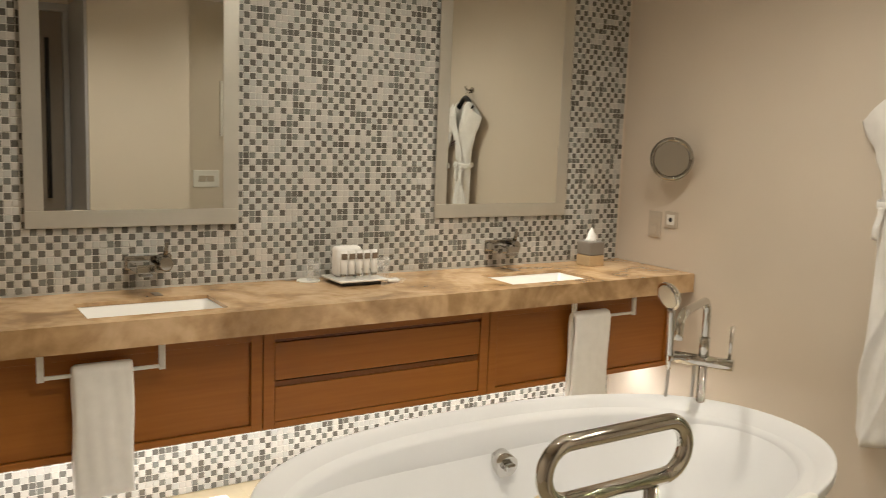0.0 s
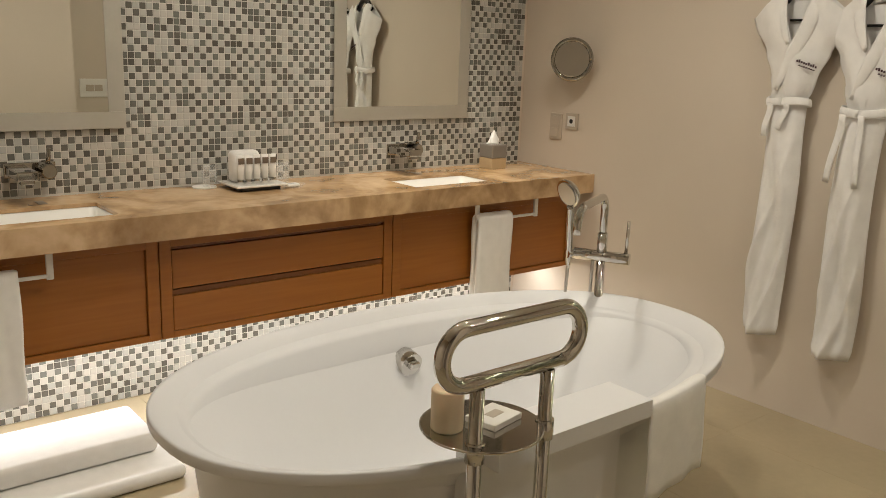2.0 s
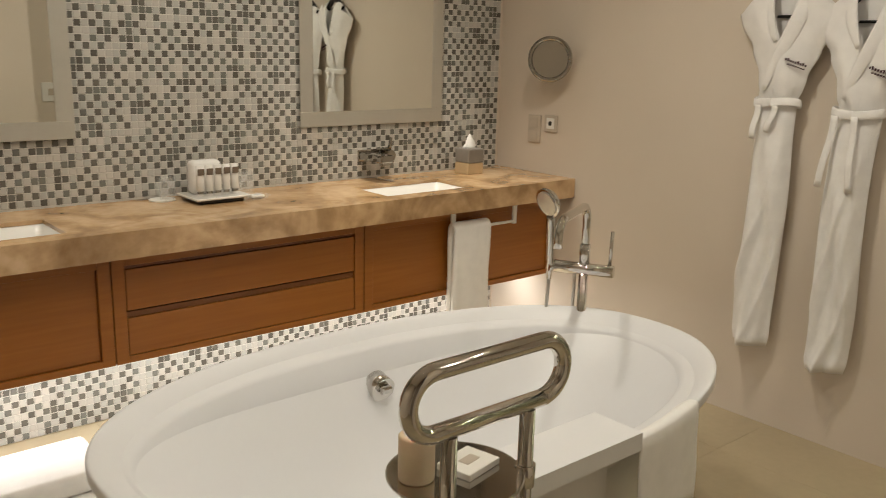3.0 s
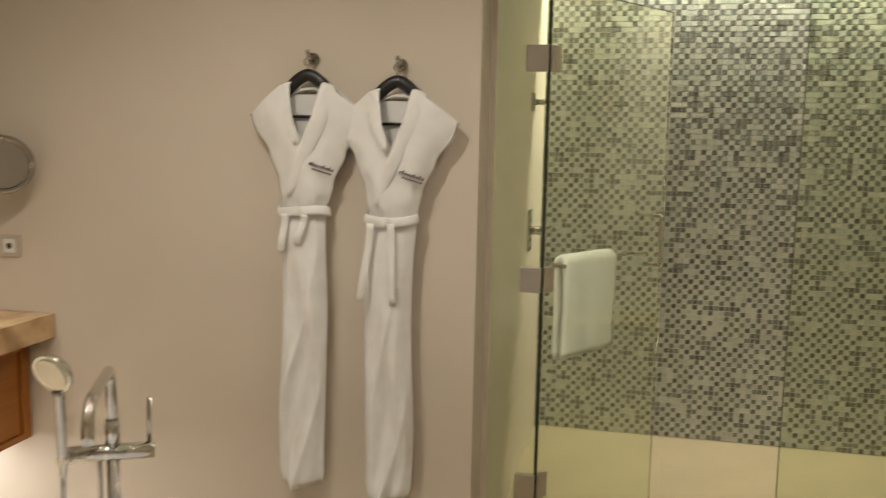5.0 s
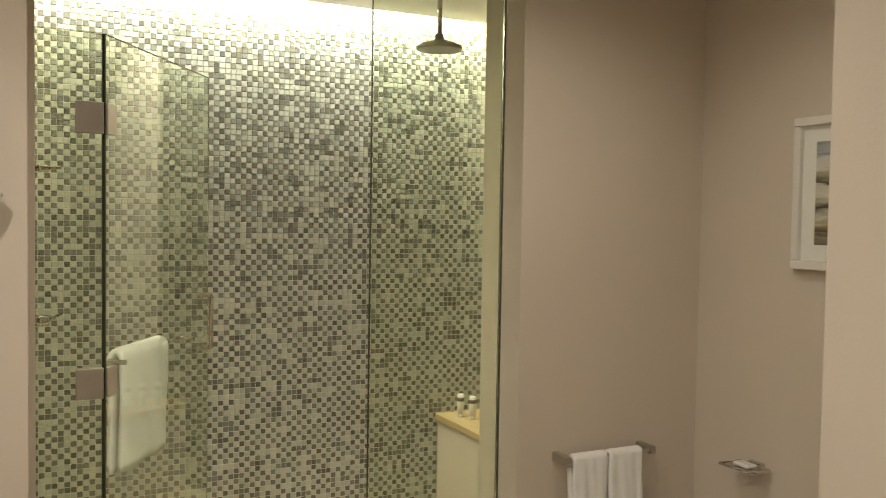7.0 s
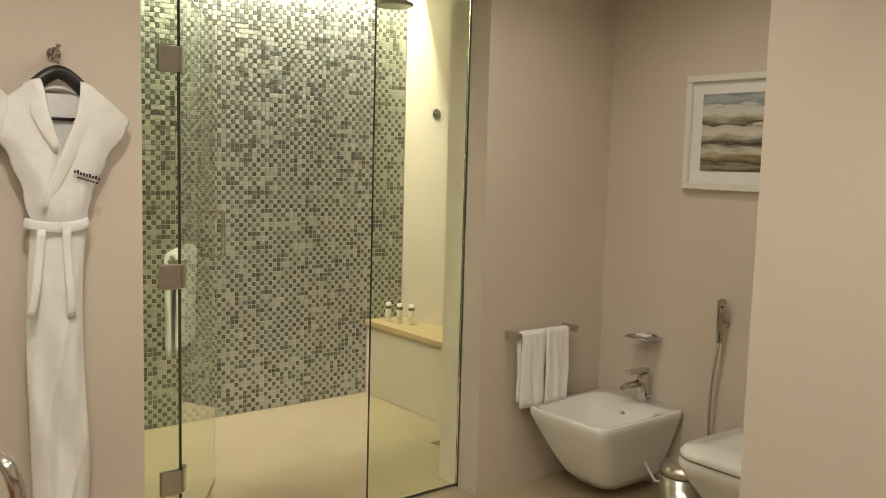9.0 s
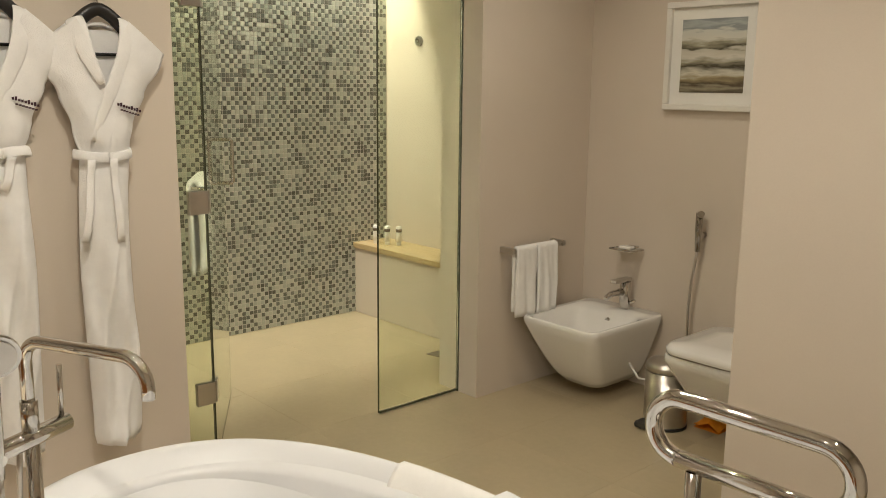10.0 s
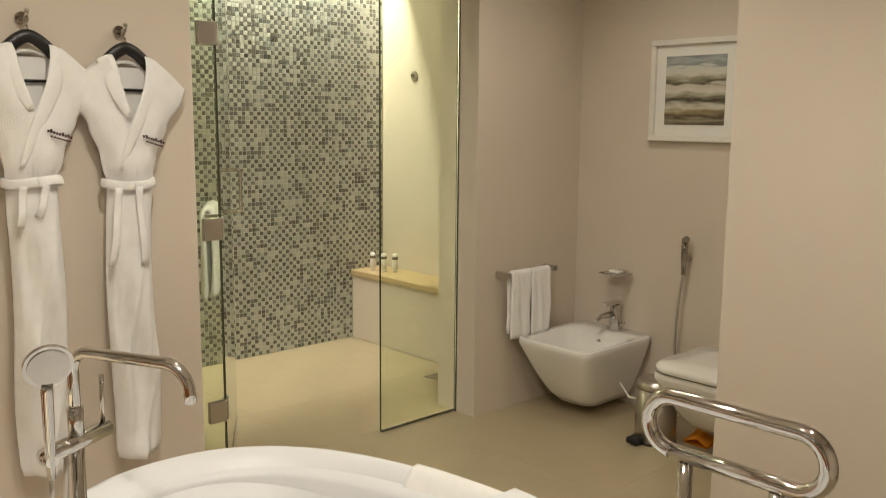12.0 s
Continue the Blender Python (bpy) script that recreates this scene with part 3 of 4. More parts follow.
# ---- bathrobes ----
def robe(at, seed, tail):
    """Shawl-collar robe on a hanger: local y runs along the wall, x towards the room is negative, z from the hem."""
    Hh = 1.41
    r = thing("bathrobe", at, "white terry bathrobe tied with a belt, hanging on the wall", "bathrobe", "hanging bathrobes")
    prof = [(0.0, 0.074), (0.04, 0.082), (0.25, 0.086), (0.55, 0.083), (0.80, 0.080), (0.965, 0.080), (1.06, 0.098), (1.16, 0.138), (1.25, 0.196), (1.285, 0.21)]

    def half(z):
        for (a, wa), (c, wc_) in zip(prof, prof[1:]):
            if z <= c:
                k = (z - a) / (c - a)
                k = k * k * (3 - 2 * k)
                return wa + (wc_ - wa) * k
        return prof[-1][1]

    def top(u):
        a = abs(u)
        if a > 0.38:
            return 1.285 + (1 - (a - 0.38) / 0.62) * 0.10
        return 1.385

    def vtop(u):
        a = abs(u)
        return top(u) if a > 0.38 else 1.385 - (1 - a / 0.38) * 0.21

    nu, nv = 36, 64
    b = bmesh.new()
    rnd = random.Random(seed)
    ph = [rnd.uniform(0, 6) for _ in range(6)]
    sheets = []
    for face in (0, 1):
        rows = []
        for j in range(nv + 1):
            row = []
            for i in range(nu + 1):
                u = -1 + 2 * i / nu
                zt = vtop(u) if face == 0 else top(u) - 0.03 * (abs(u) < 0.33)
                z = zt * (j / nv)
                hw = half(min(z, 1.285))
                lean = 0.02 * max(0.0, 1 - z / 0.97)
                y = -(u * hw) * 1.0 + 0.016 * max(0.0, min(1.0, (1.2 - z) / 0.35)) + lean * 0.2 + 0.006 * math.sin(z * 7 + ph[5]) * (z < 1.0)
                if face == 0:
                    d = 0.045 + 0.045 * math.sqrt(max(0, 1 - u * u))
                    lo = max(0.0, min(1.0, (0.93 - z) / 0.5))
                    d += lo * (0.018 * math.sin(u * 3.3 + z * 6.5 + ph[0]) + 0.022 * (1 - abs(math.sin(u * 2.2 - z * 6 + ph[1]))) ** 2 + 0.006 * math.sin(u * 9 - z * 11 + ph[3]))
                    d += 0.006 * math.sin(u * 5 + z * 16 + ph[2]) * (0.5 if z < 0.97 else 1.0)
                    d += 0.012 * math.exp(-((z - 0.03) / 0.03) ** 2)
                    d -= 0.018 * math.exp(-((z - 0.965) / 0.035) ** 2)
                    d = 0.045 + (d - 0.045) * (1 - abs(u) ** 6)
                else:
                    d = 0.045 - 0.016 * math.sqrt(max(0, 1 - u * u))
                row.append(b.verts.new((-d, y, z)))
            rows.append(row)
        sheets.append(rows)
    for face, rows in enumerate(sheets):
        for j in range(nv):
            for i in range(nu):
                q = (rows[j][i], rows[j][i + 1], rows[j + 1][i + 1], rows[j + 1][i])
                b.faces.new(q if face == 0 else q[::-1]).smooth = True
    f, k = sheets
    for i in range(nu):
        b.faces.new((f[0][i], k[0][i], k[0][i + 1], f[0][i + 1]))
    bmesh.ops.remove_doubles(b, verts=b.verts[:], dist=0.0008)
    part("body", b, M_ROBE, r)
    # shawl collar: two rolled lapels that cross
    for s in (-1, 1):
        b = bmesh.new()
        pts = [(-0.030, s * 0.070, 1.365), (-0.055, s * 0.080, 1.392), (-0.080, s * 0.076, 1.35), (-0.092, s * 0.058, 1.27), (-0.098 - 0.004 * s, s * 0.020, 1.19),
               (-0.099 - 0.004 * s, -s * 0.022, 1.10), (-0.092 - 0.004 * s, -s * 0.055, 1.01)]
        fine = []
        for p, q in zip(pts, pts[1:]):
            fine += [Vector(p).lerp(Vector(q), t / 4) for t in range(4)]
        fine.append(Vector(pts[-1]))
        for _ in range(3):
            fine = [fine[0]] + [(fine[i - 1] + fine[i] * 2 + fine[i + 1]) / 4 for i in range(1, len(fine) - 1)] + [fine[-1]]
        if s > 0:
            fine = fine[:17]
        n = len(fine)
        tube(b, fine, [0.004 + 0.025 * math.sin(math.pi * min(1, i / n * 0.85 + 0.15)) ** 0.8 for i in range(n)], 12, 0.22, up=(1, 0, 0))
        part("lapel", b, M_ROBE, r)
    b = tube(bmesh.new(), [(-0.022, 0.052, 1.36), (-0.016, 0.02, 1.372), (-0.016, -0.02, 1.372), (-0.022, -0.052, 1.36)], 0.02, 10, 0.4)
    part("back_collar", b, M_ROBE, r)
    # belt with knot and tails
    b = bmesh.new()
    ring = [(-0.048 - 0.052 * math.cos(a), 0.014 + 0.090 * math.sin(a), 0.965 + 0.006 * math.sin(2 * a + seed)) for a in (2 * math.pi * k / 28 for k in range(29))]
    tube(b, ring, 0.016, 10, 0.26, up=(1, 0, 0))
    belt = part("belt", b, M_ROBE, r)
    for y0, y1, ln in tail:
        b = bmesh.new()
        pts = [(-0.106 + 0.006 * math.sin(i * 0.7), y0 + (y1 - y0) * (i / 10) ** 1.3, 0.955 - ln * i / 10) for i in range(11)]
        tube(b, pts, 0.013, 10, 0.26, up=(1, 0, 0))
        part("belt_tail", b, M_ROBE, belt)
    # unreadable embroidery: rows of small bars
    b = bmesh.new()
    for i in range(9):
        h = 0.012 if i in (1, 5, 7) else 0.008
        y = -0.026 - i * 0.0092
        box(b, (-0.0015, y - 0.003, 0.006 - i * 0.0028), (0.0015, y + 0.003, 0.006 + h - i * 0.0028))
    for i in range(7):
        y = -0.036 - i * 0.0095
        box(b, (-0.0015, y - 0.0035, -0.010 - i * 0.0028), (0.0015, y + 0.0035, -0.005 - i * 0.0028))
    em = part("embroidery", b, M_THREAD, r, "small dark embroidered mark")
    em.matrix_local = pose(-0.102, -0.002, 1.115, 0, 0, 9)
    hg = thing("coat_hanger", (at[0], at[1], at[2] + 1.30), "black wooden coat hanger holding a bathrobe", "hanger", "robe hangers")
    b = bmesh.new()
    pts = [(-0.045, s, 0.118 - 0.055 * (abs(s) / 0.075) ** 1.6) for s in [(-0.082 + 0.164 * i / 16) for i in range(17)]]
    tube(b, pts, 0.021, 10, 0.6, up=(1, 0, 0))
    part("shoulder_bar", b, M_HANGER, hg, smooth=True)
    part("trouser_bar", tube(bmesh.new(), [(-0.040, -0.055, -0.02), (-0.040, 0.055, -0.02)], 0.005, 8), M_HANGER, hg)
    part("hook_wire", tube(bmesh.new(), [(-0.045, 0, 0.12), (-0.045, 0, 0.15)] + arc((-0.045, 0, 0.162), 0.012, -90, 120, 10, "yz"), 0.0025, 8), M_CHROME, hg, "thin metal hook")
    hk = thing("robe_hook", (0, at[1], at[2] + 1.475), "small chrome robe hook on the wall", "hook", "robe hooks")
    part("rosette", tube(bmesh.new(), [(-0.0005, 0, 0), (-0.012, 0, 0)], 0.020, 20), M_CHROME, hk)
    part("peg", tube(bmesh.new(), [(-0.01, 0, 0), (-0.04, 0, 0.0), (-0.055, 0, 0.006), (-0.062, 0, 0.024)], [0.007, 0.006, 0.006, 0.008], 10), M_CHROME, hk)
    part("lower_peg", tube(bmesh.new(), [(-0.008, 0, -0.008), (-0.03, 0, -0.022), (-0.038, 0, -0.012)], 0.005, 8), M_CHROME, hk)


robe((-0.012, -1.595, 0.35), 3, [(0.06, 0.075, 0.13), (-0.01, 0.02, 0.10)])
robe((-0.012, -1.905, 0.33), 11, [(0.07, 0.105, 0.26), (0.0, -0.01, 0.27)])


# ---- bath tub ----
TCX, TCY, TA, TB, TZ = -1.735, -1.63, 0.935, 0.545, 0.598


def oval(k, z, dx=0.0, n=96, ex=2.25, a=TA, bb=TB):
    out = []
    for i in range(n):
        t = 2 * math.pi * i / n
        c, s = math.cos(t), math.sin(t)
        out.append((dx + (a + k) * math.copysign(abs(c) ** (2 / ex), c), (bb + k) * math.copysign(abs(s) ** (2 / ex), s), z))
    return out


def bowl_level(u):
    """Inset and height of the bathtub's inside, from the rim (0) to the bottom (1)."""
    return -0.011 - 0.37 * u, TZ - 0.0005 - 0.475 * (0.5 - 0.5 * math.cos(math.pi * u ** 0.75))


tub = thing("bathtub", (TCX, TCY, 0), "white oval freestanding bathtub on the tiled floor", "bathtub")
b = bmesh.new()
levels = [(-0.17, 0.0), (-0.165, 0.02), (-0.145, 0.15), (-0.12, 0.32), (-0.105, 0.45), (-0.10, 0.545), (-0.085, 0.560), (-0.008, 0.566), (-0.001, 0.568), (0.0, 0.571), (0.0, 0.593),
          (-0.0015, 0.5965), (-0.006, TZ), (-0.010, TZ - 0.0005)]
for i in range(1, 27):
    levels.append(bowl_level((i / 26) ** 1.3))
levels.append((-0.44, 0.1225))
rings = [[b.verts.new(p) for p in (oval(k, z) if n < 14 else oval(k, z, a=TA + 0.75 * (k + 0.011)))] for n, (k, z) in enumerate(levels)]
for p, q in zip(rings, rings[1:]):
    for i in range(96):
        b.faces.new((p[i], p[(i + 1) % 96], q[(i + 1) % 96], q[i])).smooth = True
b.faces.new(rings[0][::-1])
b.faces.new(rings[-1])
part("shell", b, M_ACRYL, tub)
lx0, lx1 = -2.13 - TCX, -1.60 - TCX
b = bx((lx0, -2.185 - TCY, 0.576), (lx1, -2.0901 - TCY, 0.622))
box(b, (lx0, -2.09 - TCY, 0.28), (lx1, -2.04 - TCY, 0.622))
part("ledge", b, M_ACRYL, tub, "flat white seat ledge on the rim")
ov = part("overflow", tube(bmesh.new(), [(0.08, 0.445, 0.437), (0.08, 0.392, 0.425)], 0.042, 28), M_CHROME, tub, "chrome overflow knob")
part("knob_grip", bx((0.06, 0.366, 0.417), (0.10, 0.3915, 0.442), 0.006), M_CHROME, ov)
part("waste", lathe(bmesh.new(), [(0.03, 0.1205), (0.03, 0.125), (0.02, 0.128)], 24), M_CHROME, tub, "chrome waste")

def rim_y(x, k):
    return -(TB + k) * (1 - abs(x / (TA + 1.75 * k)) ** 2.25) ** (1 / 2.25)


tt = thing("bath_towel", (TCX, TCY, 0), "white towel draped over the rim of the bathtub", "towel")
b = bmesh.new()
grid = []
for i in range(25):
    x = 0.137 + 0.30 * i / 24
    drop = 0.265 + 0.004 * math.sin(i * 0.3)
    row = [(x + 0.003 * math.sin(j * 0.7), rim_y(x, 0) - 0.012 - 0.005 * (1 - j / 9) * (1 + math.sin(i * 0.55 + j * 0.15)), TZ - drop * (1 - j / 9)) for j in range(9)]
    row += [(x, rim_y(x, 0) - 0.009, TZ), (x, rim_y(x, 0) - 0.003, TZ + 0.007), (x, rim_y(x, 0) + 0.008, TZ + 0.007)]
    for j in range(12):
        k, z = bowl_level(0.02 + 0.26 * j / 11)
        row.append((x - 0.03 * j / 11, rim_y(x, k), z + 0.009 + 0.002 * math.sin(i * 0.7 + j)))
    grid.append([b.verts.new(p) for p in row])
for p, q in zip(grid, grid[1:]):
    for j in range(len(p) - 1):
        b.faces.new((p[j], q[j], q[j + 1], p[j + 1])).smooth = True
bmesh.ops.recalc_face_normals(b, faces=b.faces[:])
bmesh.ops.solidify(b, geom=b.faces[:], thickness=0.005)
part("cloth", b, M_TOWEL, tt, smooth=True)

# floor-standing tub filler
fl = thing("tub_filler", (-0.895, -1.385, 0), "chrome floor-standing bath mixer with hand shower", "faucet")
ax = Vector((0.094, -0.18, 0)).normalized()
part("column", tube(bmesh.new(), [(0, 0, 0.012), (0, 0, 0.745)], 0.0165, 20), M_CHROME, fl)
part("floor_plate", lathe(bmesh.new(), [(0.05, 0), (0.05, 0.01), (0.045, 0.013)], 28), M_CHROME, fl)
part("mixer_body", tube(bmesh.new(), [-ax * 0.105 + Vector((0, 0, 0.742)), ax * 0.105 + Vector((0, 0, 0.742))], 0.0215, 22), M_CHROME, fl)
sdir = Vector((-0.90, -0.43, 0)).normalized()
pts = [Vector((0, 0, 0.75)), Vector((0, 0, 0.90))] + [Vector((0, 0, 0.92)) + sdir * (0.05 - 0.05 * math.cos(a)) + Vector((0, 0, 0.05 * math.sin(a))) for a in (math.pi / 2 * i / 8 for i in range(9))]
pts += [Vector((0, 0, 0.97)) + sdir * 0.265] + [Vector((0, 0, 0.905)) + sdir * (0.275 + 0.065 * math.sin(a)) + Vector((0, 0, 0.065 * math.cos(a))) for a in (math.pi / 2 * i / 8 for i in range(9))]
pts.append(Vector((0, 0, 0.885)) + sdir * 0.34)
part("spout", tube(bmesh.new(), pts, 0.0145, 18), M_CHROME, fl)
part("spout_collar", tube(bmesh.new(), [(0, 0, 0.76), (0, 0, 0.83)], 0.019, 18), M_CHROME, fl)
part("lever", tube(bmesh.new(), [ax * 0.09 + Vector((0, 0, 0.76)), ax * 0.093 + Vector((0, 0, 0.885))], 0.0065, 12), M_CHROME, fl)
h0 = -ax * 0.10 + Vector((-0.035, 0, 0.0))
part("holder", tube(bmesh.new(), [-ax * 0.10 + Vector((0, 0, 0.742)), h0 + Vector((-0.01, 0, 0.742))], 0.014, 14), M_CHROME, fl)
hs = part("hand_shower", tube(bmesh.new(), [h0 + Vector((0, 0, 0.70)), h0 + Vector((0, 0, 0.76)), h0 + Vector((-0.004, 0, 0.91)), h0 + Vector((-0.012, 0, 0.925))], [0.009, 0.012, 0.014, 0.012], 14), M_CHROME, fl)
hc = h0 + Vector((-0.02, 0.0, 0.975))
hn = Vector((-0.92, 0.10, -0.36)).normalized()
part("shower_head", tube(bmesh.new(), [hc - hn * 0.014, hc + hn * 0.0, hc + hn * 0.010], [0.044, 0.054, 0.054], 32), M_CHROME, hs)
part("spray_face", tube(bmesh.new(), [hc + hn * 0.0105, hc + hn * 0.0135], 0.045, 32), M_STEEL, hs)
hp = [h0 + Vector((0, 0, 0.70)), h0 + Vector((-0.005, 0.006, 0.5)), h0 + Vector((0.0, 0.01, 0.25)), h0 + Vector((0.03, 0.0, 0.10)), h0 + Vector((0.055, -0.03, 0.20)), Vector((-0.0, 0.045, 0.45)), Vector((-0.012, 0.03, 0.72))]
fine = []
for p, q in zip(hp, hp[1:]):
    fine += [p.lerp(q, t / 6) for t in range(6)]
fine.append(hp[-1])
for _ in range(6):
    fine = [fine[0]] + [(fine[i - 1] + fine[i] * 2 + fine[i + 1]) / 4 for i in range(1, len(fine) - 1)] + [fine[-1]]
part("hose", tube(bmesh.new(), fine, 0.0065, 10), M_STEEL, fl, "ribbed metal hose")

# free-standing grab rail with a tray
RY = -2.228
gr = thing("grab_rail", (-2.142, RY, 0), "chrome stadium-shaped grab rail on two posts beside the tub", "grab rail")
hl, hh = 0.135, 0.059
loop = arc((hl, 0, 0.888), hh, -90, 90, 16) + arc((-hl, 0, 0.888), hh, 90, 270, 16)
loop.append(loop[0].copy())
loop.insert(17, loop[16].lerp(loop[17], 0.5))
part("handle_loop", tube(bmesh.new(), loop, 0.0175, 18), M_CHROME, gr)
for px in (-0.1, 0.1):
    p = part("post", tube(bmesh.new(), [(px, 0, 0.0), (px, 0, 0.815)], 0.0155, 16), M_CHROME, gr)
    part("collar", tube(bmesh.new(), [(px, 0, 0.655), (px, 0, 0.70)], 0.021, 18), M_CHROME, p)
    part("floor_flange", lathe(bmesh.new(), [(0.038, 0.0), (0.038, 0.008), (0.02, 0.014)], 24, (px, 0, 0)), M_CHROME, p)
part("tray", lathe(bmesh.new(), [(0.13, 0.690), (0.134, 0.692), (0.134, 0.697), (0.13, 0.696)], 44, (-0.03, 0.06, 0)), M_CHROME, gr, "round steel tray")
cd = thing("candle", (-2.245, -2.14, 0.6965), "thick cream pillar candle on the steel tray", "candle")
part("wax", lathe(bmesh.new(), [(0.033, 0), (0.035, 0.004), (0.035, 0.087), (0.031, 0.092), (0.022, 0.088)], 32), M_CANDLE, cd)
part("wick", tube(bmesh.new(), [(0, 0, 0.087), (0.002, 0, 0.099)], 0.0015, 6), M_BLACK, cd)
bk = thing("amenity_box", (-2.135, -2.165, 0.6965), "small white card box with a grey label on the tray", "box", "", 12)
part("carton", bx((-0.05, -0.04, 0), (0.05, 0.04, 0.014), 0.002), M_CARD, bk)
part("label_patch", bx((-0.018, -0.012, 0.0142), (0.022, 0.012, 0.0152)), M_PLATE, bk)

bm_ = thing("bath_mat", (-2.80, -0.52, 0), "white folded towelling bath mat on the floor", "bath mat")
for i, (z0, z1, dx) in enumerate(((0.0, 0.05, 0.0), (0.051, 0.125, 0.06))):
    b = bx((-0.45 + dx, -0.27 + 2.5 * dx, z0), (0.53 - dx * 0.7, 0.20 - dx * 0.3, z1), 0.022, 5)
    part("fold", b, M_TOWEL, bm_, smooth=True)

# ---- shower ----
GX = 0.20
HY = -2.37


def glass_pane(name, lo, hi, parent, edges):
    p = part(name, bx(lo, hi), M_GLASS, parent)
    p.visible_shadow = False
    for e in edges:
        q = part("glass_edge", bx(*e), M_GEDGE, p)
    return p


sc = thing("shower_screen", (GX, 0, 0), "clear glass shower screen panels fixed in the opening", "shower screen")
glass_pane("side_panel", (-0.005, HY + 0.004, 0.012), (0.005, SH_N + 0.003, 2.09), sc, [((-0.0055, HY + 0.002, 0.012), (0.0055, HY + 0.0038, 2.09))])
glass_pane("fixed_panel", (-0.005, -3.695, 0.016), (0.005, -3.20, CEIL - 0.004), sc,
           [((-0.0052, -3.1998, 0.012), (0.0052, -3.1978, CEIL - 0.004)), ((-0.0065, -3.695, 0.006), (0.0065, -3.20, 0.0155))])
part("wall_channel", bx((-0.010, -3.7395, 0.0), (0.010, -3.6955, CEIL - 0.004)), M_GEDGE, sc, "dark metal wall channel")
dr = thing("shower_door", (GX, HY, 0), "clear frameless glass shower door standing open inward", "shower door", "", -32)
W_ = 0.80
glass_pane("pane", (0.006, -0.005, 0.016), (W_, 0.005, 2.085), dr,
           [((-0.001, -0.0055, 0.016), (0.0056, 0.0055, 2.085)), ((0.006, -0.0052, 2.0852), (W_, 0.0052, 2.088)),
            ((0.006, -0.0052, 0.010), (W_, 0.0052, 0.0157))])
for hz in (1.845, 1.075, 0.31):
    hgd = part("hinge", bx((0.002, -0.013, hz - 0.045), (0.055, 0.013, hz + 0.045), 0.002), M_STEEL, dr, "brushed steel glass hinge")
    hb = part("hinge_plate", bx((-0.015, 0.0, hz - 0.045), (0.013, 0.075, hz + 0.045), 0.002), M_STEEL, sc)
    hb.matrix_local = pose(0, HY, 0)
for s in (-1,):
    b = tube(bmesh.new(), [(W_ - 0.10, s * 0.006, 1.27), (W_ - 0.10, s * 0.05, 1.27), (W_ - 0.10, s * 0.055, 1.265), (W_ - 0.10, s * 0.055, 1.075), (W_ - 0.10, s * 0.05, 1.07), (W_ - 0.10, s * 0.006, 1.07)], 0.009, 12)
    part("pull_handle", b, M_CHROME, dr, "chrome pull handle")
b = tube(bmesh.new(), [(0.14, 0.006, 1.11), (0.14, 0.06, 1.11), (0.145, 0.065, 1.11), (0.67, 0.065, 1.11), (0.675, 0.06, 1.11), (0.675, 0.006, 1.11)], 0.008, 12)
part("towel_bar", b, M_CHROME, dr, "chrome towel bar")
a = radians(-32)
dt = thing("bath_towel", (GX + math.cos(a) * 0.35 - math.sin(a) * 0.065, HY + math.sin(a) * 0.35 + math.cos(a) * 0.065, 1.11), "white bath towel hanging on the shower door bar", "towel", "", -32)
part("cloth", draped(bmesh.new(), 0.33, 0.36, 0.37, 0.022, 0.024, 2.2, 2, 0.006), M_TOWEL, dt)

bench = thing("shower_bench", (0.345, Y_B + 0.001, 0), "cream built-in shower bench with a light oak top", "bench")
BL = SH_X - 0.35
part("base", bx((0, 0, 0.001), (BL, 0.272, 0.446), 0.002), M_WALL, bench)
for i in range(2):
    part("seat_plank", bx((0, 0.001 + i * 0.1445, 0.4465), (BL, 0.143 + i * 0.1445, 0.482), 0.003), M_OAK, bench)
for bx_, by_ in ((1.66, -4.30), (1.585, -4.335), (1.52, -4.38)):
    t_ = thing("shampoo_bottle", (bx_, by_, 0.482), "small white bottle with a dark label on the shower bench", "bottle", "bench bottles")
    part("cap", lathe(bmesh.new(), [(0.015, 0.0), (0.016, 0.02)], 16), M_WHITEP, t_, smooth=True)
    part("body", lathe(bmesh.new(), [(0.018, 0.0205), (0.019, 0.06), (0.019, 0.12), (0.015, 0.126)], 18), M_WHITEP, t_)
    part("label_band", lathe(bmesh.new(), [(0.0195, 0.088), (0.0195, 0.108)], 18), M_LABEL, t_, "dark label")

sh = thing("rain_shower", (0.95, -3.80, 0), "round metal rain shower head on a ceiling arm", "shower head")
part("arm", tube(bmesh.new(), [(0, 0, 2.36), (0, 0, CEIL)], 0.011, 14), M_CHROME, sh)
part("head", lathe(bmesh.new(), [(0.095, 2.300), (0.102, 2.305), (0.102, 2.318), (0.06, 2.335), (0.022, 2.345), (0.018, 2.37)], 40), M_STEEL, sh)
part("ceiling_rose", lathe(bmesh.new(), [(0.03, CEIL - 0.012), (0.03, CEIL - 0.0005)], 24), M_CHROME, sh)
for zz, nm, lb in ((1.74, "diverter_valve", "small chrome diverter knob on the shower wall"), (1.14, "shower_mixer", "chrome shower mixer plate with lever")):
    v = thing(nm, (1.25, SH_N, zz), lb, "shower valve")
    big = nm == "shower_mixer"
    part("plate", bx((-0.05 if big else -0.03, -0.012, -0.10 if big else -0.045), (0.05 if big else 0.03, -0.0005, 0.10 if big else 0.045), 0.004), M_CHROME, v)
    part("valve_stem", tube(bmesh.new(), [(0, -0.010, 0.0), (0, -0.06, 0.0)], 0.02 if big else 0.014, 18), M_CHROME, v)
    part("lever", tube(bmesh.new(), [(0, -0.055, 0.0), (-0.0, -0.105, 0.025 if big else 0.004)], 0.007, 10), M_CHROME, v)
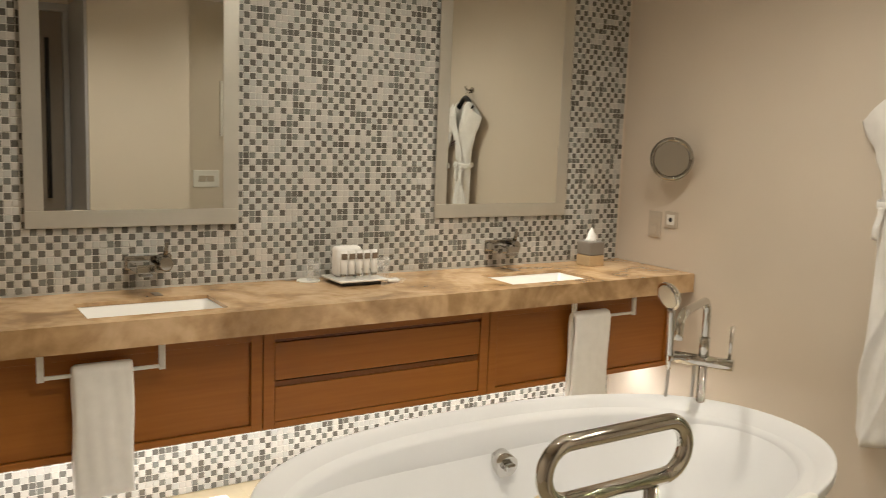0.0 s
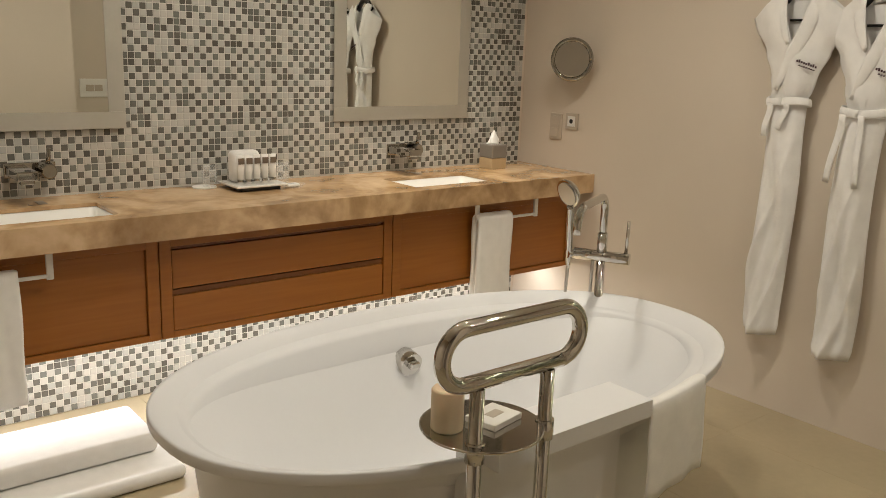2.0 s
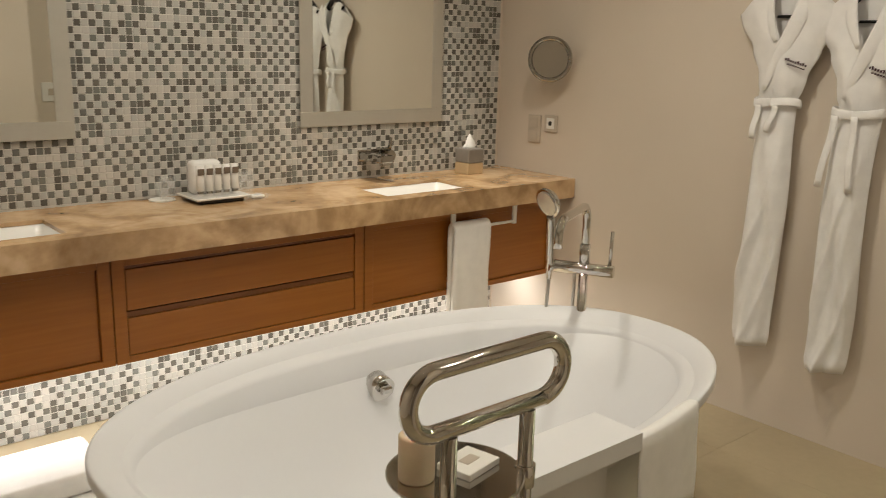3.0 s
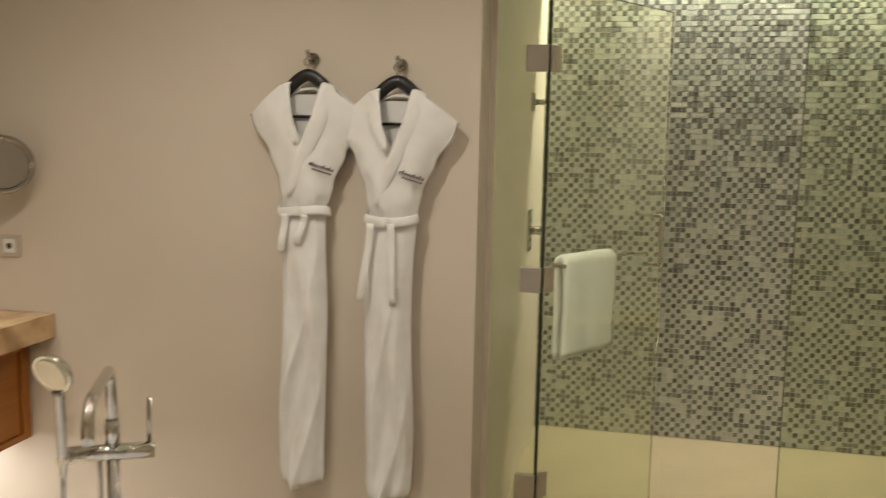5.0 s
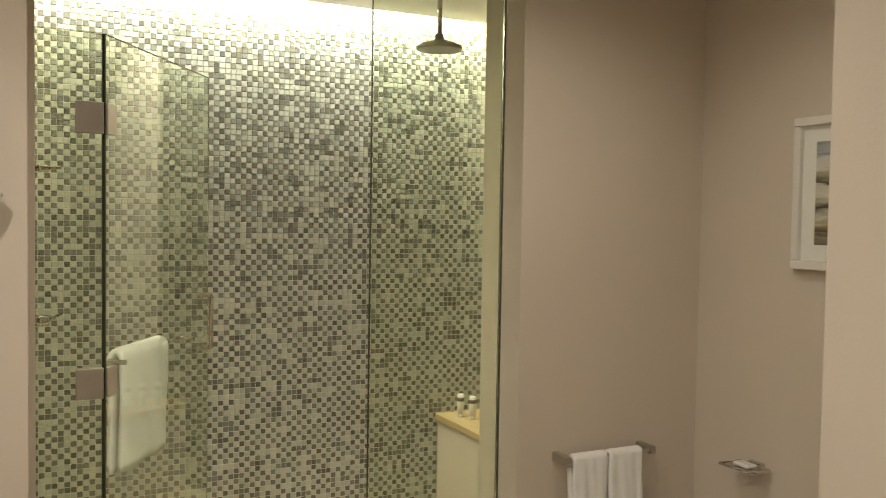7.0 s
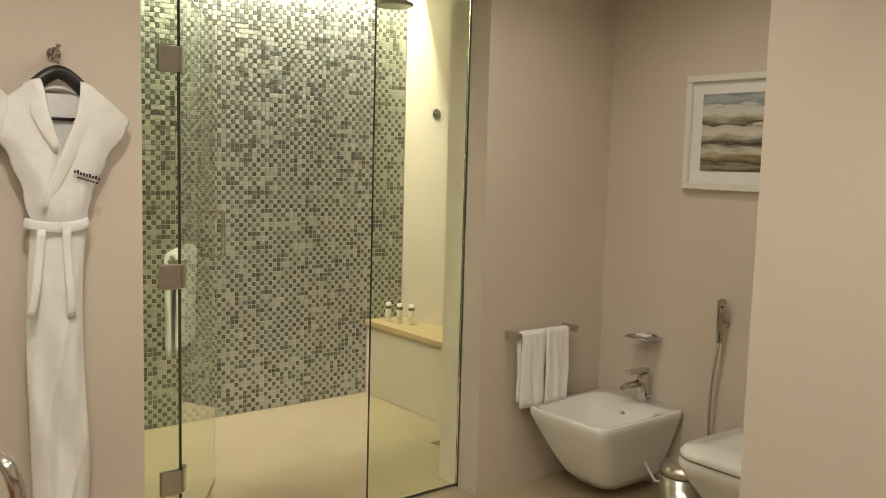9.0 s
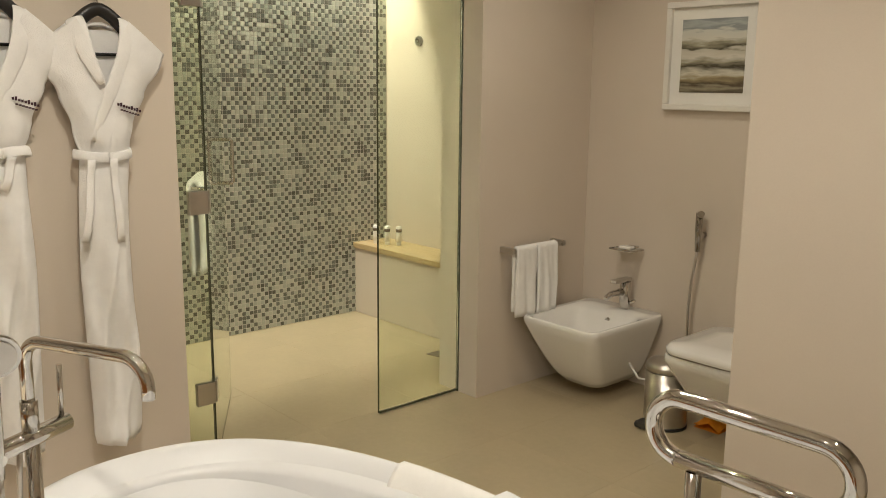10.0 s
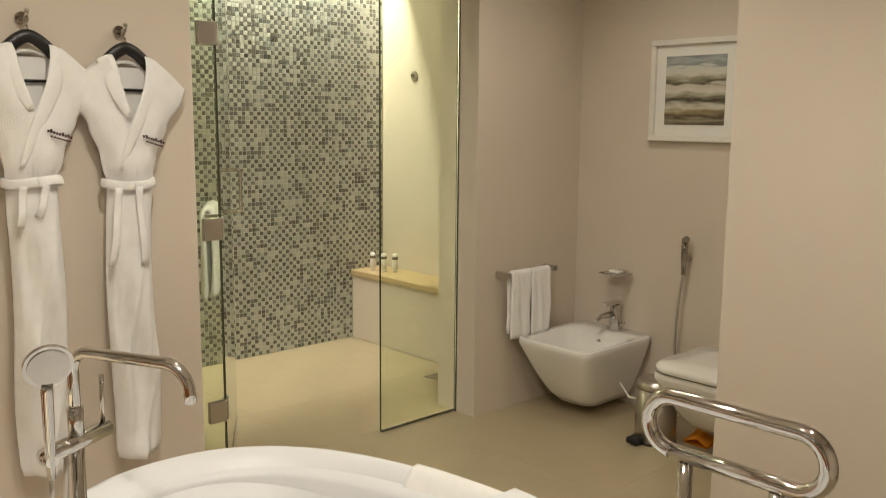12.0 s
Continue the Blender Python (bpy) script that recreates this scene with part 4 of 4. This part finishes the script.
bj = thing("body_jet", (1.46, Y_B, 1.80), "small round chrome outlet on the shower wall", "shower outlet")
part("plate", tube(bmesh.new(), [(0, 0.0005, 0), (0, 0.012, 0)], 0.032, 22), M_STEEL, bj)
part("nozzle", tube(bmesh.new(), [(0, 0.0125, 0), (0, 0.022, 0)], 0.014, 16), M_CHROME, bj)
dn = thing("floor_drain", (0.66, -4.07, 0), "triangular steel floor drain beside the bench", "drain")
b = bmesh.new()
tri = [(-0.10, 0.06), (0.10, -0.10), (0.10, 0.10)]
lo = [b.verts.new((x, y, 0.0005)) for x, y in tri]
hi = [b.verts.new((x, y, 0.004)) for x, y in tri]
b.faces.new(lo[::-1])
b.faces.new(hi)
for i in range(3):
    b.faces.new((lo[i], lo[(i + 1) % 3], hi[(i + 1) % 3], hi[i]))
part("grate", b, M_CHROME2, dn)


# ---- toilet nook ----
def rounded(hx, hy, z, r, cy=0.0, n=6):
    pts = []
    for cx, cs, a0 in ((1, 1, 0), (-1, 1, 90), (-1, -1, 180), (1, -1, 270)):
        pts += arc((cx * (hx - r), cy + cs * (hy - r), z), r, a0, a0 + 90, n, "xy")
    return pts


def loft(bm, loops, cap0=True, cap1=True):
    rings = [[bm.verts.new(p) for p in L] for L in loops]
    n = len(rings[0])
    for p, q in zip(rings, rings[1:]):
        for i in range(n):
            bm.faces.new((p[i], p[(i + 1) % n], q[(i + 1) % n], q[i])).smooth = True
    if cap0:
        bm.faces.new(rings[0][::-1])
    if cap1:
        bm.faces.new(rings[-1])
    return bm


def bowl_loops(hx, d, zt, zb, foot=0.33):
    out = []
    for k in range(9):
        t = k / 8
        z = zb + (zt - 0.03 - zb) * t
        s = t ** 0.75
        front = foot + (d - foot) * s
        w = 0.125 + (hx - 0.125) * s
        out.append(rounded(w, front / 2, z, 0.075 - 0.025 * t, front / 2))
    out.append(rounded(hx, d / 2, zt - 0.008, 0.05, d / 2))
    out.append(rounded(hx - 0.004, d / 2 - 0.004, zt, 0.047, d / 2))
    return out


bd = thing("bidet", (-0.24, Y_B + 0.001, 0), "white wall-hung ceramic bidet with chrome mixer", "bidet")
D = 0.57
b = bmesh.new()
inner = [rounded(0.205, 0.205, 0.398, 0.07, 0.345), rounded(0.195, 0.195, 0.375, 0.07, 0.345), rounded(0.15, 0.14, 0.30, 0.07, 0.345), rounded(0.07, 0.06, 0.265, 0.04, 0.345)]
loft(b, bowl_loops(0.235, D, 0.405, 0.065, 0.39) + inner)
part("bowl", b, M_CERAMIC, bd)
part("overflow", tube(bmesh.new(), [(0, 0.148, 0.352), (0, 0.166, 0.347)], 0.016, 18), M_CHROME, bd, "chrome overflow ring")
mx = part("mixer", tube(bmesh.new(), [(-0.025, 0.060, 0.404), (-0.025, 0.060, 0.545)], 0.028, 20), M_CHROME, bd, "chrome bidet mixer")
part("mixer_spout", tube(bmesh.new(), [(-0.022, 0.070, 0.495), (-0.005, 0.155, 0.488), (0, 0.185, 0.465)], [0.021, 0.015, 0.015], 14), M_CHROME, mx)
part("mixer_lever", bx((-0.046, 0.028, 0.547), (-0.004, 0.165, 0.565), 0.005), M_CHROME, mx)
part("waste_rod", tube(bmesh.new(), [(-0.045, 0.06, 0.43), (-0.085, 0.055, 0.455)], 0.007, 8), M_CHROME, mx)
part("bolt_cover", tube(bmesh.new(), [(-0.2155, 0.12, 0.32), (-0.206, 0.12, 0.32)], 0.010, 12), M_STEEL, bd)

to = thing("toilet", (-1.02, Y_B + 0.001, 0), "white wall-hung toilet with closed lid", "toilet")
b = loft(bmesh.new(), bowl_loops(0.195, 0.56, 0.40, 0.10))
part("bowl", b, M_CERAMIC, to)
b = loft(bmesh.new(), [rounded(0.194, 0.245, 0.406, 0.085, 0.325), rounded(0.198, 0.25, 0.412, 0.088, 0.325), rounded(0.198, 0.25, 0.43, 0.088, 0.325), rounded(0.185, 0.235, 0.444, 0.08, 0.325), rounded(0.08, 0.12, 0.449, 0.05, 0.325)])
part("lid", b, M_CERAMIC, to)
part("lid_gap", loft(bmesh.new(), [rounded(0.186, 0.236, 0.3995, 0.08, 0.325), rounded(0.186, 0.236, 0.407, 0.08, 0.325)]), M_LABEL, to, "dark seam under the lid")
fp = thing("flush_plate", (-1.02, Y_B, 0.955), "white dual flush plate above the toilet", "flush plate")
part("plate", bx((-0.12, 0.0005, 0), (0.12, 0.012, 0.155), 0.004), M_WHITEP, fp)
for x0, x1 in ((-0.07, -0.003), (0.003, 0.07)):
    part("button", bx((x0, 0.0125, 0.05), (x1, 0.017, 0.105), 0.002), M_PLATE, fp)

tr = thing("towel_rail", (0.06, -4.04, 0.735), "brushed steel towel rail on the nook wall", "towel rail")
for s in (-0.185, 0.185):
    part("bracket", bx((-0.09, s - 0.012, -0.014), (-0.0005, s + 0.012, 0.014), 0.003), M_STEEL, tr)
part("bar", bx((-0.082, -0.18, -0.006), (-0.070, 0.18, 0.006), 0.002), M_STEEL, tr)
for ty, sd_ in ((-3.945, 1.0), (-4.098, 4.0)):
    g = thing("guest_towel", (-0.016, ty, 0.735), "white folded guest towel hanging beside the bidet", "towel", "guest towels", -90)
    part("cloth", draped(bmesh.new(), 0.145, 0.335, 0.31, 0.014, 0.016, sd_, 2, 0.004), M_TOWEL, g)

sp = thing("wall_soap_dish", (-0.265, Y_B, 0.715), "small chrome wire soap dish on the wall", "soap dish")
part("wall_mount", bx((-0.03, 0.0005, -0.012), (0.03, 0.02, 0.012), 0.003), M_CHROME, sp)
b = tube(bmesh.new(), [(-0.07, 0.02, 0), (-0.07, 0.115, 0), (0.07, 0.115, 0), (0.07, 0.02, 0), (-0.07, 0.02, 0)], 0.005, 8)
part("frame", b, M_CHROME, sp)
part("dish", bx((-0.066, 0.024, -0.006), (0.066, 0.111, 0.0), 0.003), M_STEEL, sp)
part("soap", bx((-0.035, 0.045, 0.0005), (0.035, 0.09, 0.016), 0.006), M_CERAMIC, sp, "white soap bar")

bs = thing("bidet_spray", (-0.66, Y_B, 0.0), "chrome handheld bidet spray on a wall holder", "bidet spray")
part("holder", tube(bmesh.new(), [(0, 0.0005, 0.835), (0, 0.04, 0.835), (0.012, 0.05, 0.835)], 0.016, 14), M_CHROME, bs)
hd = part("spray_handle", tube(bmesh.new(), [(0, 0.052, 0.76), (0, 0.052, 0.86), (-0.004, 0.055, 0.945)], [0.012, 0.016, 0.018], 14), M_CHROME2, bs)
part("spray_nozzle", tube(bmesh.new(), [(-0.004, 0.052, 0.935), (-0.03, 0.085, 0.945)], [0.019, 0.016], 14), M_CHROME2, hd)
pts = [Vector((0, 0.052, 0.76 - 0.62 * i / 14)) + Vector((0.028 * math.sin(math.pi * i / 14), 0.0, 0)) for i in range(15)]
part("hose", tube(bmesh.new(), pts, 0.007, 10), M_STEEL, bs, "ribbed steel hose")
part("angle_valve", tube(bmesh.new(), [(0, 0.0005, 0.15), (0, 0.07, 0.15)], 0.014, 14), M_CHROME, bs)

pc = thing("framed_picture", (-0.648, Y_B, 1.42), "abstract striped painting in a white frame and mount", "picture")
pw, ph_ = 0.2475, 0.50
b = bmesh.new()
for lo_, hi_ in (((-pw, 0.0005, 0), (pw, 0.03, 0.028)), ((-pw, 0.0005, ph_ - 0.028), (pw, 0.03, ph_)),
                 ((-pw, 0.0005, 0.0285), (-pw + 0.028, 0.03, ph_ - 0.0285)), ((pw - 0.028, 0.0005, 0.0285), (pw, 0.03, ph_ - 0.0285))):
    box(b, lo_, hi_, 0.004)
part("frame", b, M_FRAME, pc)
part("mount", bx((-pw + 0.0285, 0.001, 0.0285), (pw - 0.0285, 0.012, ph_ - 0.0285)), M_CARD, pc)
art = part("artwork", bx((-0.165, 0, 0.0), (0.165, 0.002, 0.335)), M_PAINT, pc, "striped abstract painting in grey and olive")
art.matrix_local = pose(0, 0.0122, 0.083)

bn = thing("pedal_bin", (-0.745, -4.13, 0), "small stainless steel pedal bin on the floor", "bin")
part("can", lathe(bmesh.new(), [(0.096, 0.0), (0.098, 0.004), (0.098, 0.262)], 36), M_STEEL, bn)
part("base_ring", lathe(bmesh.new(), [(0.1, 0.0), (0.1, 0.014)], 36), M_BLACK, bn)
part("lid", lathe(bmesh.new(), [(0.1, 0.266), (0.1, 0.288), (0.085, 0.306), (0.045, 0.316)], 36), M_STEEL, bn)
part("lid_seam", lathe(bmesh.new(), [(0.094, 0.2625), (0.094, 0.2655)], 36), M_BLACK, bn, "dark seam under the lid")
part("pedal", bx((0.0, 0.07, 0.004), (0.07, 0.145, 0.036), 0.011), M_BLACK, bn, "black plastic pedal")
cl = thing("cleaning_cloth", (-0.91, -4.27, 0), "bright orange cloth lying on the floor behind the bin", "cloth")
b = bmesh.new()
g_ = [[b.verts.new((-0.065 + 0.013 * i, -0.06 + 0.015 * j, 0.004 + 0.06 * math.exp(-((i - 5) ** 2 + (j - 4) ** 2) / 14) + 0.006 * (1 + math.sin(i * 0.8 + j * 0.6)))) for j in range(9)] for i in range(11)]
for i in range(10):
    for j in range(8):
        b.faces.new((g_[i][j], g_[i + 1][j], g_[i + 1][j + 1], g_[i][j + 1])).smooth = True
low = [b.verts.new((v.co.x, v.co.y, 0.0005)) for v in (g_[0][0], g_[10][0], g_[10][8], g_[0][8])]
b.faces.new(low)
part("cloth", b, M_ORANGE, cl)
cb = tagged(mesh_object("supply_hose", tube(bmesh.new(), [(-0.40, Y_B + 0.20, 0.19), (-0.47, Y_B + 0.2, 0.11), (-0.52, Y_B + 0.12, 0.09), (-0.56, Y_B + 0.003, 0.12)], 0.006, 8), M_WHITEP), "thin white supply hose beside the bidet", "hose")


# ---- floor tiles and mosaic ----
floor_ob = bpy.data.objects["floor"]
me = bpy.data.meshes.new("floor_tile")
b = bx((0.0004, 0.0004, -0.006), (0.5996, 0.5996, 0.0), 0.0002, 1)
b.to_mesh(me)
b.free()
me.materials.append(M_FLOOR)
for i in range(10):
    for j in range(8):
        x, y = X_W - 0.16 + i * 0.6, -4.66 + j * 0.6
        if x > SH_X + 0.1 or y > 0.1 or x < X_W - 0.2:
            continue
        o = new("tile", me)
        o.parent, o.location = floor_ob, (x, y, 0)

P = 0.0268


def mosaic(name, label, origin, along, nrm_, n_u, n_v, singles, skip, tiles):
    """Small square pieces on a grout bed: along is the wall's direction, nrm_ faces the room."""
    o, u, n = Vector(origin), Vector(along), Vector(nrm_)
    zv = Vector((0, 0, 1))
    bed = bmesh.new()
    lo, hi = o - n * 0.005, o + u * (n_u * P) + zv * (n_v * P) + n * 0.0005
    box(bed, [min(p, q) for p, q in zip(lo, hi)], [max(p, q) for p, q in zip(lo, hi)])
    base = tagged(mesh_object(name, bed, M_GROUT), label, "mosaic", kind="structure")
    h, d, c = P / 2 - 0.0014, 0.0026, 0.0012
    corner = [(-h, -h), (h, -h), (h, h), (-h, h)]
    unit = [u * a + zv * e + n * 0.0006 for a, e in corner] + [u * (a * (1 - c / h)) + zv * (e * (1 - c / h)) + n * d for a, e in corner]
    faces = [(4, 5, 6, 7)] + [(k, (k + 1) % 4, 4 + (k + 1) % 4, 4 + k) for k in range(4)]
    if u.cross(zv).dot(n) < 0:
        faces = [f[::-1] for f in faces]
    ones = []
    for mt in tiles[2:]:
        one = bpy.data.meshes.new("mosaic_piece")
        one.from_pydata([tuple(v) for v in unit], [], faces)
        one.materials.append(mt)
        ones.append(one)
    verts, fs, tone = [], [], []
    rnd = random.Random(7)
    i0, i1, j0, j1 = singles
    for i in range(n_u):
        for j in range(n_v):
            c_ = o + u * ((i + 0.5) * P) + zv * ((j + 0.5) * P)
            dark = rnd.random() < (0.89 if (i + j) % 2 else 0.11)
            if skip(c_):
                continue
            if i0 <= i < i1 and j0 <= j < j1:
                t_ = new("tile", ones[dark])
                t_.parent, t_.location = base, c_
                continue
            k = len(verts)
            tilt = rnd.uniform(-0.0004, 0.0004), rnd.uniform(-0.0004, 0.0004)
            verts += [tuple(c_ + v + (n * (tilt[0] * (1 if q % 4 in (1, 2) else -1) + tilt[1] * (1 if q % 4 > 1 else -1)) if q > 3 else Vector())) for q, v in enumerate(unit)]
            fs += [tuple(k + q for q in f) for f in faces]
            tone += [dark] * len(faces)
    me_ = bpy.data.meshes.new("mosaic_field")
    me_.from_pydata(verts, [], fs)
    for mt in tiles[:2]:
        me_.materials.append(mt)
    me_.polygons.foreach_set("material_index", np.array(tone, dtype=np.int32))
    fld = new("mosaic_field", me_)
    fld.parent = base
    tagged(fld, "small grey and off-white glazed mosaic pieces", kind="stuff")


def behind_vanity(c):
    return CZ0 < c.z < CT - 0.005 and c.x > -3.37 and c.x < -0.06


mosaic("wall_mosaic", "grey and off-white glass mosaic above the vanity", (X_W + 0.002, 0.001, 0.002), (1, 0, 0), (0, -1, 0), 141, 97, (62, 92, 33, 43), behind_vanity, VANITY_TILES)
mosaic("shower_mosaic", "grey and off-white glass mosaic shower wall", (SH_X + 0.001, Y_B + 0.004, 0.002), (0, 1, 0), (-1, 0, 0), 86, 107, (35, 65, 40, 50), lambda c: False, SHOWER_TILES)
